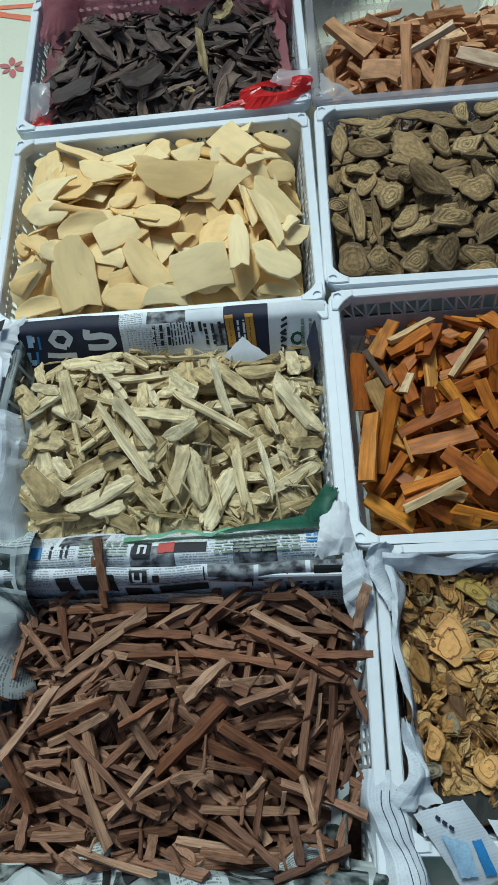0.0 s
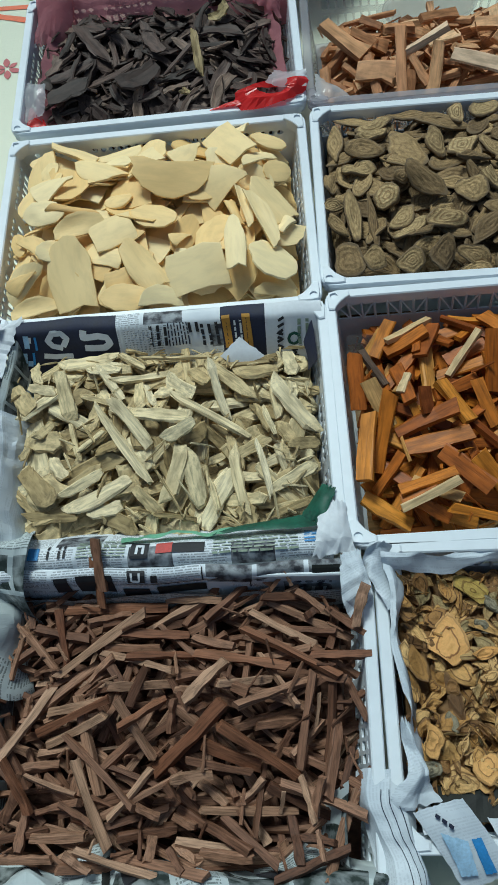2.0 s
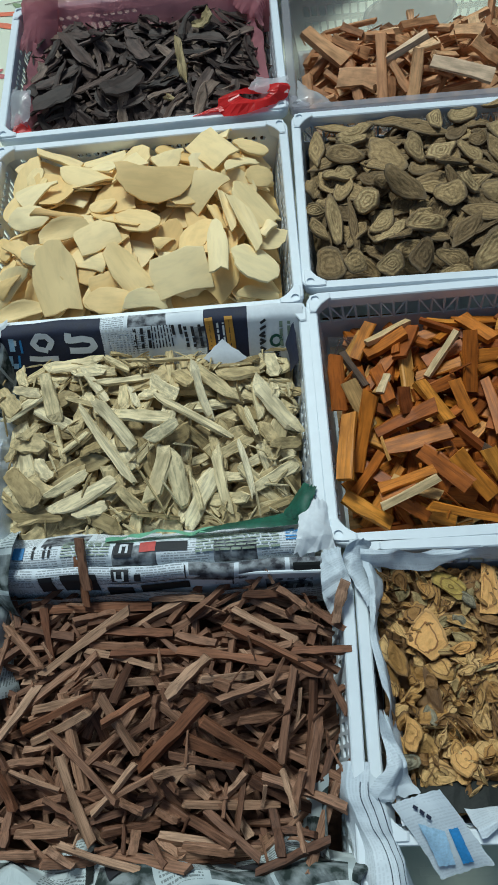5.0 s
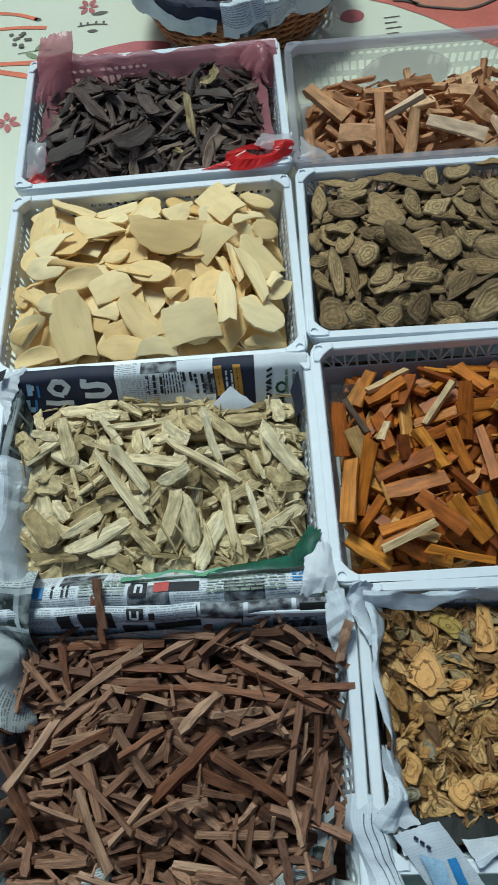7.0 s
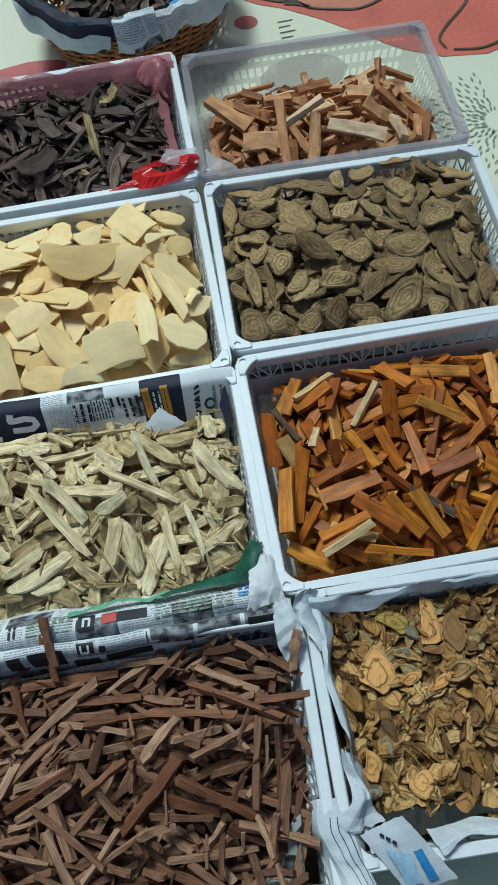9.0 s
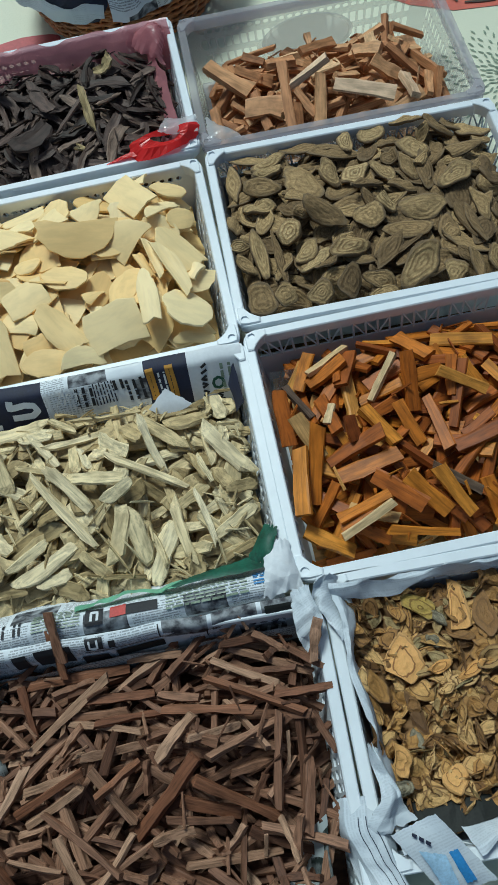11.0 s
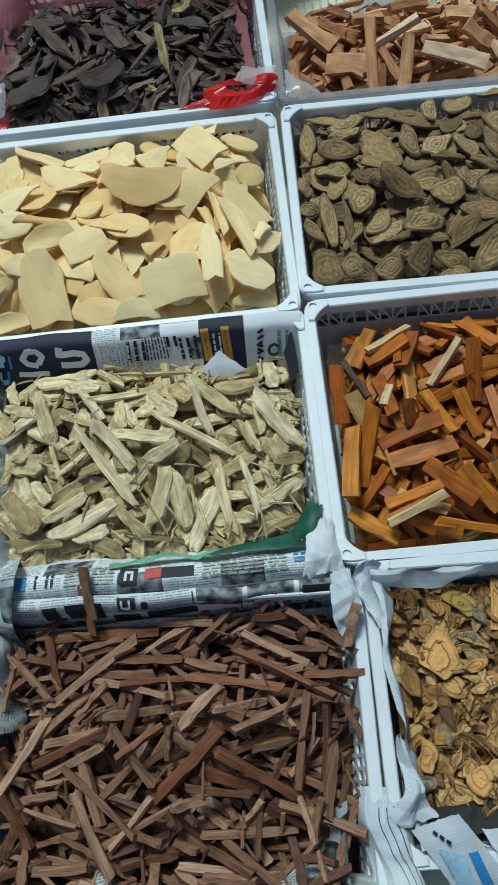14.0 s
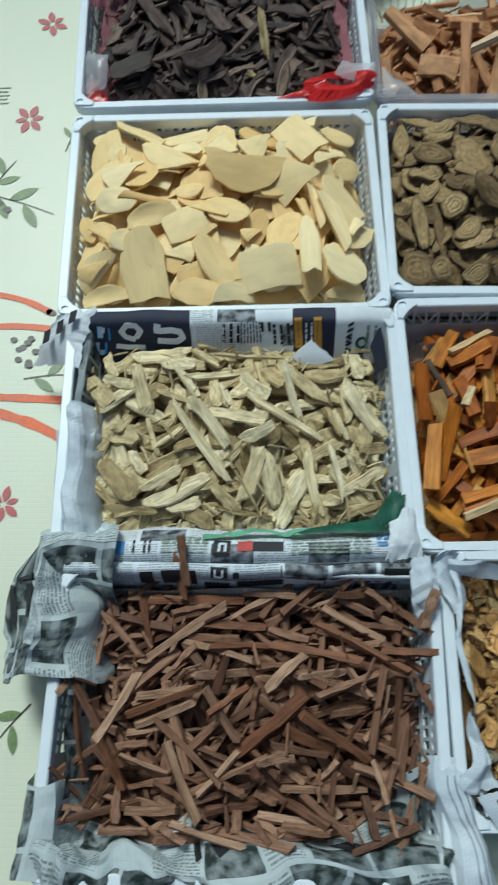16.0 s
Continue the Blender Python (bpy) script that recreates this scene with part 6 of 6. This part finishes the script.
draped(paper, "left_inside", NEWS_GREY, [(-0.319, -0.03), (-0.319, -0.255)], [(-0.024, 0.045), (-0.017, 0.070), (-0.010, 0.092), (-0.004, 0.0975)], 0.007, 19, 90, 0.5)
side = draped(paper, "side_fold", NEWS_PLAIN, [(-0.324, -0.125), (-0.320, -0.20), (-0.318, -0.285)], [(-0.036, 0.055), (-0.026, 0.085), (-0.014, 0.1), (-0.002, 0.102), (0.008, 0.085), (0.018, 0.05), (0.03, 0.022)], 0.010, 9, 60, 0.4)
for k in range(5):
    draped(side, "printed_bar", (ROSE, NAVY)[k % 2], [(-0.3205, -0.150 - 0.024 * k), (-0.3195, -0.162 - 0.024 * k)], [(0.0092, 0.0855), (0.0145, 0.068), (0.0182, 0.054)] if k % 2 else [(0.0102, 0.083), (0.0150, 0.067)], 0.010, 9, 5, 0)
laid(paper, "corner_flap", PAPER_WHITE, [(-0.302, -0.016, 0.1015), (-0.345, -0.022, 0.098), (-0.385, -0.052, 0.035), (-0.318, -0.085, 0.098)], 0.012, 0.006, 12, 20, 0.1)
for a in (0.0, 0.016, 0.032):
    laid(paper, "printed_bar", INK, [(-0.318 - a, -0.024 - 0.4 * a, 0.1125 - 0.5 * a), (-0.326 - a, -0.026 - 0.4 * a, 0.1105 - 0.55 * a), (-0.328 - a, -0.040 - 0.4 * a, 0.1090 - 0.6 * a), (-0.320 - a, -0.038 - 0.4 * a, 0.1115 - 0.55 * a)], 0.0, 0.003, 12, 5)
laid(paper, "page_scrap", PAPER_WHITE, [(-0.094, -0.064, 0.080), (-0.072, -0.048, 0.092), (-0.046, -0.068, 0.084), (-0.075, -0.076, 0.076)], 0.002, 0.002, 13, 8)

# red-brown crate
paper = lining("newspaper_lining", "crumpled grey newspaper lining in a crate of sticks")
fold = draped(paper, "back_fold", NEWS, [(0.030, -0.2945), (-0.15, -0.2965), (-0.312, -0.2945)], [(-0.016, 0.045), (-0.012, 0.072), (-0.007, 0.0965), (-0.003, 0.1015), (0.003, 0.1005)], 0.003, 15, 90, 0)
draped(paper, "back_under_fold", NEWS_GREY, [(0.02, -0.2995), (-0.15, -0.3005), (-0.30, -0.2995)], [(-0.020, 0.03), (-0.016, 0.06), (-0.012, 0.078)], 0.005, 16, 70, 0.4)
pen(fold, INK, [(-0.24, 0.046), (-0.226, 0.046)], 0.022)
pen(fold, INK, [(-0.218, 0.046), (-0.186, 0.046)], 0.024)
pen(fold, INK, [(-0.172, 0.056), (-0.156, 0.056)], 0.012)
pen(fold, PAPER_WHITE, [(-0.168, 0.059), (-0.168, 0.053), (-0.161, 0.053), (-0.161, 0.059)], 0.002, proud=0.0018)
pen(fold, INK, [(-0.151, 0.054), (-0.145, 0.054)], 0.008)
pen(fold, INK, [(-0.175, 0.047), (-0.064, 0.047), (0.014, 0.047)], 0.0011)
pen(fold, INK, [(-0.107, 0.047), (-0.107, 0.062)], 0.0011)
pen(fold, INK, [(-0.063, 0.047), (-0.063, 0.034)], 0.0011)
pen(fold, INK_AND_SHADE, [(-0.009, 0.049), (0.015, 0.049)], 0.020)
pen(fold, INK, [(-0.179, 0.033), (-0.154, 0.033)], 0.014)
pen(fold, INK_AND_SHADE, [(-0.147, 0.036), (-0.105, 0.036)], 0.012)
flap = draped(paper, "corner_flap", NEWS_GREY, [(-0.262, -0.289), (-0.318, -0.291), (-0.322, -0.33), (-0.318, -0.392)], [(-0.052, 0.045), (-0.034, 0.082), (-0.014, 0.103), (0.008, 0.108), (0.030, 0.098), (0.048, 0.072), (0.058, 0.035)], 0.020, 17, 90, 0.3)
for y0, y1, prof in ((-0.302, -0.309, [(0.012, 0.1088), (0.030, 0.0995), (0.044, 0.0795)]), (-0.316, -0.340, [(0.030, 0.0995), (0.038, 0.089)]), (-0.312, -0.344, [(0.048, 0.0735), (0.052, 0.060)])):
    draped(flap, "printed_bar", INK, [(-0.3222, y0), (-0.3222, y1)], prof, 0.020, 17, 10, 0)
roll = [(-0.040, 0.045), (-0.030, 0.078), (-0.016, 0.100), (-0.002, 0.104), (0.010, 0.092), (0.016, 0.06), (0.024, 0.02)]
front = draped(paper, "front_fold", NEWS_GREY, [(-0.322, -0.552), (-0.15, -0.556), (0.03, -0.560)], roll, 0.024, 21, 150, 0.3)
for k, x in enumerate((-0.24, -0.185, -0.16, -0.075, -0.05, -0.01)):
    pen(front, (INK, INK_AND_SHADE)[k % 2], [(x, 0.028), (x + 0.012, 0.052)], 0.007 if k % 2 else 0.012, proud=0.0014)
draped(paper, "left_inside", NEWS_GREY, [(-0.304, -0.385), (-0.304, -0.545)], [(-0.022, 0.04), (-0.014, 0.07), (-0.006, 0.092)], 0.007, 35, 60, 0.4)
draped(paper, "left_fold", NEWS_GREY, [(-0.319, -0.485), (-0.322, -0.555)], roll, 0.012, 22, 40, 0.3)
draped(paper, "right_inside", NEWS_GREY, [(0.026, -0.56), (0.024, -0.47)], [(-0.05, 0.03), (-0.035, 0.06), (-0.018, 0.098)], 0.012, 23, 40, 0.3)
draped(paper, "right_fold", NEWS_PLAIN, [(0.062, -0.60), (0.048, -0.53), (0.040, -0.455)], [(-0.024, 0.084), (-0.014, 0.101), (0.0, 0.104), (0.008, 0.100), (0.014, 0.085), (0.018, 0.05)], 0.013, 24, 80, 0.2)
for o, z in ((-0.011, 0.1008), (-0.005, 0.1046), (0.0005, 0.1052), (0.0055, 0.1030)):
    draped(paper, "printed_stripe", NAVY, [(0.062, -0.60), (0.048, -0.53), (0.042, -0.47)], [(o, z), (o + 0.0006, z + 0.0001)], 0.013, 24, 50, 0)
laid(paper, "corner_crumple", NEWS_PLAIN, [(0.014, -0.288, 0.101), (0.036, -0.282, 0.105), (0.040, -0.326, 0.104), (0.024, -0.346, 0.088)], 0.008, 0.017, 25, 30, 0.06)

# ochre crate
paper = lining("newspaper_lining", "white newspaper lining crumpled round a crate of slices")
draped(paper, "left_inside", NEWS_PLAIN, [(0.046, -0.285), (0.045, -0.36), (0.049, -0.44), (0.052, -0.50)], [(-0.024, 0.062), (-0.019, 0.085), (-0.015, 0.1), (-0.010, 0.1005)], 0.012, 26, 110, 0.5)
draped(paper, "back_inside", NEWS_PLAIN, [(0.40, -0.281), (0.22, -0.281), (0.055, -0.281)], [(-0.020, 0.084), (-0.015, 0.092), (-0.010, 0.0985), (-0.005, 0.098)], 0.016, 27, 200, 2.2)
laid(paper, "corner_crumple", NEWS_PLAIN, [(0.040, -0.279, 0.103), (0.064, -0.282, 0.104), (0.066, -0.320, 0.094), (0.046, -0.340, 0.102)], 0.008, 0.017, 28, 30, 0.06)
laid(paper, "corner_fold", NEWS_PLAIN, [(0.048, -0.424, 0.104), (0.064, -0.428, 0.100), (0.080, -0.488, 0.096), (0.046, -0.505, 0.106)], 0.010, 0.018, 29, 32, 0.08)
draped(paper, "front_fold", NEWS_PLAIN, [(0.118, -0.514), (0.20, -0.515), (0.40, -0.515)], [(-0.024, 0.076), (-0.016, 0.090), (-0.009, 0.1), (-0.003, 0.0995)], 0.013, 30, 120, 0.9)
# near-black strip: shade and dark leaf edges between heap and front paper, as colour
draped(paper, "shade_strip", INK_AND_SHADE, [(0.07, -0.507), (0.20, -0.509), (0.40, -0.509)], [(-0.040, 0.060), (-0.026, 0.073), (-0.012, 0.084)], 0.014, 34, 110, 1.0)
page = laid(paper, "blue_page", NEWS_PLAIN, [(0.056, -0.490, 0.107), (0.094, -0.483, 0.109), (0.130, -0.534, 0.092), (0.090, -0.541, 0.088)], 0.004, 0.004, 31, 20, 0.03)
laid(page, "blue_bar", BLUE_PRINT, [(0.097, -0.509, 0.1050), (0.104, -0.5085, 0.1050), (0.115, -0.532, 0.0955), (0.107, -0.5325, 0.0955)], 0.001, 0.004, 31, 8)
for a in (0.0, 0.0045, 0.009):
    laid(page, "printed_line", NAVY, [(0.073 + a, -0.492 - 0.7 * a, 0.1100), (0.0762 + a, -0.4942 - 0.7 * a, 0.1096), (0.0750 + a, -0.4964 - 0.7 * a, 0.1088), (0.0718 + a, -0.4942 - 0.7 * a, 0.1092)], 0.0, 0.004, 31, 4)
laid(page, "blue_wash", PALE_BLUE, [(0.074, -0.504, 0.1085), (0.094, -0.510, 0.1065), (0.101, -0.532, 0.0965), (0.088, -0.532, 0.0960)], 0.002, 0.004, 31, 10)

# pink bag in the crate of bark
bag = lining("plastic_bag", "translucent pink plastic bag lining a crate of bark", "plastic bag")
draped(bag, "back_film", PINK_FILM, [(0.0, 0.526), (-0.18, 0.523), (-0.345, 0.532)], [(-0.050, 0.060), (-0.034, 0.080), (-0.020, 0.097), (-0.010, 0.106), (-0.006, 0.108)], 0.007, 40, 80, 0.5)
draped(bag, "left_film", PINK_FILM, [(-0.352, 0.53), (-0.350, 0.42), (-0.346, 0.30)], [(-0.050, 0.06), (-0.034, 0.08), (-0.020, 0.092)], 0.007, 41, 60, 0.5)
draped(bag, "right_film", PINK_FILM, [(0.012, 0.30), (0.006, 0.42), (0.0, 0.52)], [(-0.052, 0.06), (-0.034, 0.082), (-0.021, 0.094)], 0.007, 42, 60, 0.5)
laid(bag, "bag_corner", PINK_FILM, [(-0.352, 0.45, 0.082), (-0.338, 0.535, 0.130), (-0.290, 0.540, 0.132), (-0.300, 0.465, 0.078)], 0.012, 0.012, 43, 24, 0.1)
laid(bag, "bag_lump", PINK_FILM, [(-0.065, 0.508, 0.092), (-0.02, 0.524, 0.106), (-0.004, 0.50, 0.100), (-0.015, 0.455, 0.088)], 0.018, 0.007, 44, 24, 0.1)
bm = bmesh.new()
for (cx, cy, z, rx, ry, hx, hy, off) in ((-0.030, 0.297, 0.102, 0.046, 0.022, 0.018, 0.006, 0.004),):
    outer, inner = [], []
    for k in range(28):
        a = 2 * math.pi * k / 28
        j = 1 + 0.18 * noise.noise((math.cos(a) * 2, math.sin(a) * 2, 3))
        outer.append((cx + rx * j * math.cos(a), cy + ry * j * math.sin(a) + 0.18 * rx * math.cos(a), z + 0.004 * math.sin(3 * a)))
        inner.append((cx + off + hx * math.cos(a), cy + 0.003 + hy * math.sin(a), z + 0.002 + 0.004 * math.cos(2 * a)))
    mid = [tuple((p + q) / 2 + (0.005 if i == 2 else 0) for i, (p, q) in enumerate(zip(a, b))) for a, b in zip(outer, inner)]
    bridge(bm, [outer, mid, inner])
for v in bm.verts:
    v.co += crease(v.co, 0.010, 46)
part("red_handle", bm, RED_FILM, bag, "bright red bag handle with a finger hole")
laid(bag, "handle_tail", RED_FILM, [(-0.11, 0.280, 0.097), (-0.055, 0.283, 0.102), (-0.045, 0.302, 0.104), (-0.075, 0.292, 0.097)], 0.003, 0.004, 46, 14)
laid(bag, "pale_tail", CLEAR_FILM, [(-0.035, 0.308, 0.108), (0.016, 0.300, 0.108), (0.014, 0.328, 0.109), (-0.030, 0.338, 0.1)], 0.006, 0.010, 47, 18)
laid(bag, "clear_corner", CLEAR_FILM, [(-0.345, 0.30, 0.082), (-0.347, 0.362, 0.094), (-0.312, 0.345, 0.104), (-0.318, 0.305, 0.088)], 0.010, 0.008, 48, 18)
laid(bag, "red_corner", RED_FILM, [(-0.344, 0.289, 0.078), (-0.342, 0.330, 0.084), (-0.320, 0.304, 0.084), (-0.314, 0.287, 0.076)], 0.0, 0.006, 49, 12)
scrap = lining("film_scrap", "crumpled clear plastic film in an orange wood crate", "plastic film")
draped(scrap, "film_edge", CLEAR_WALL, [(0.21, -0.006), (0.12, -0.006), (0.04, -0.004)], [(-0.065, 0.045), (-0.045, 0.06), (-0.034, 0.072)], 0.008, 50, 40, 0.5)
scrap = lining("film_scrap", "lavender clear film folded over a basket corner", "plastic film")
laid(scrap, "film_fold", CLEAR_FILM, [(0.022, 0.285, 0.099), (0.028, 0.335, 0.094), (0.062, 0.302, 0.088), (0.068, 0.285, 0.094)], 0.006, 0.004, 51, 14)

# ---- wicker basket beyond the crates ----
BX, BY, BRX, BRY = -0.052, 0.768, 0.172, 0.172
basket = tagged(new("wicker_basket"), "round brown wicker basket lined with newspaper", "basket")
bm = bmesh.new()
vs = [bm.verts.new((BX + 0.8 * BRX * math.cos(a), BY + 0.8 * BRY * math.sin(a), 0.003)) for a in (2 * math.pi * k / 32 for k in range(32))]
f = bm.faces.new(vs)
ext = bmesh.ops.extrude_face_region(bm, geom=[f])
bmesh.ops.translate(bm, verts=[v for v in ext["geom"] if isinstance(v, bmesh.types.BMVert)], vec=(0, 0, 0.004))
part("base", bm, WICKER, basket)
STAKES = 34
for k in range(STAKES):
    a = 2 * math.pi * k / STAKES
    bm = bmesh.new()
    tube(bm, [(BX + q * BRX * math.cos(a), BY + q * BRY * math.sin(a), z) for q, z in ((0.8, 0.003), (0.88, 0.03), (0.95, 0.06), (1.0, 0.085))], 0.0021, 5)
    part("stake", bm, WICKER, basket, smooth=True)
for lv in range(13):
    z = 0.006 + 0.0062 * lv
    q = 0.81 + 0.19 * z / 0.085
    bm = bmesh.new()
    pts = []
    for k in range(STAKES * 4 + 1):
        a = 2 * math.pi * k / (STAKES * 4)
        wob = 0.0036 * math.cos(a * STAKES / 2 + math.pi * lv) + 0.001 * noise.noise((a * 3, lv, 0))
        pts.append((BX + (q * BRX + wob) * math.cos(a), BY + (q * BRY + wob) * math.sin(a), z + 0.0012 * noise.noise((a * 5, lv, 7))))
    tube(bm, pts, 0.0029, 6)
    part("weaver", bm, WICKER, basket, smooth=True)
for s in range(3):
    bm = bmesh.new()
    pts = [(BX + (BRX + 0.004 * math.cos(26 * a + 2.1 * s)) * math.cos(a), BY + (BRY + 0.004 * math.cos(26 * a + 2.1 * s)) * math.sin(a), 0.088 + 0.004 * math.sin(26 * a + 2.1 * s)) for a in (2 * math.pi * k / 220 for k in range(221))]
    tube(bm, pts, 0.003, 6)
    part("rim_strand", bm, WICKER, basket, smooth=True)
paper = lining("newspaper_lining", "blue and white newspaper folded over a wicker basket")
arc = lambda a0, a1: [(BX + BRX * math.cos(radians(a)), BY + BRY * math.sin(radians(a))) for a in np.linspace(a0, a1, 10)]
over = [(-0.055, 0.062), (-0.028, 0.090), (-0.008, 0.117), (0.004, 0.114), (0.011, 0.094), (0.013, 0.074)]
draped(paper, "dark_page", NAVY, arc(196, 262), over, 0.010, 60, 50, 0.9)
draped(paper, "torn_edge", NEWS_PLAIN, arc(190, 260), [(0.0105, 0.100), (0.0135, 0.090), (0.0150, 0.074)], 0.010, 60, 60, 1.2)
draped(paper, "front_page", NEWS, arc(262, 284), over, 0.010, 61, 40, 0.8)
draped(paper, "side_page", NEWS, arc(282, 345), over, 0.010, 62, 50, 0.8)
laid(paper, "blue_page", BLUE_PRINT, [(0.02, 0.625, 0.100), (0.09, 0.665, 0.104), (0.06, 0.695, 0.092), (0.01, 0.655, 0.092)], 0.006, 0.005, 63, 14)
bark_heap = Heap(BX, BY, 0, 0.22, 0.22, 0.06, 0.015, 21)
variants = [stick_mesh("dark_strip", BARK, 900 + k, 6, 0.16, 0.10, 0.4, True, 0.5) for k in range(8)]
fill(bark_heap, "dark_bark_strip", "dark dried bark strip in a wicker basket", "bark strip", "dark strips in the wicker basket",
     variants, BARK, sizes(0.025, 0.06, 0.012, 0.022, 0.003, 0.006), 50, 60, [], (), "dark_bark_underlayer", "packed dark bark in the basket")
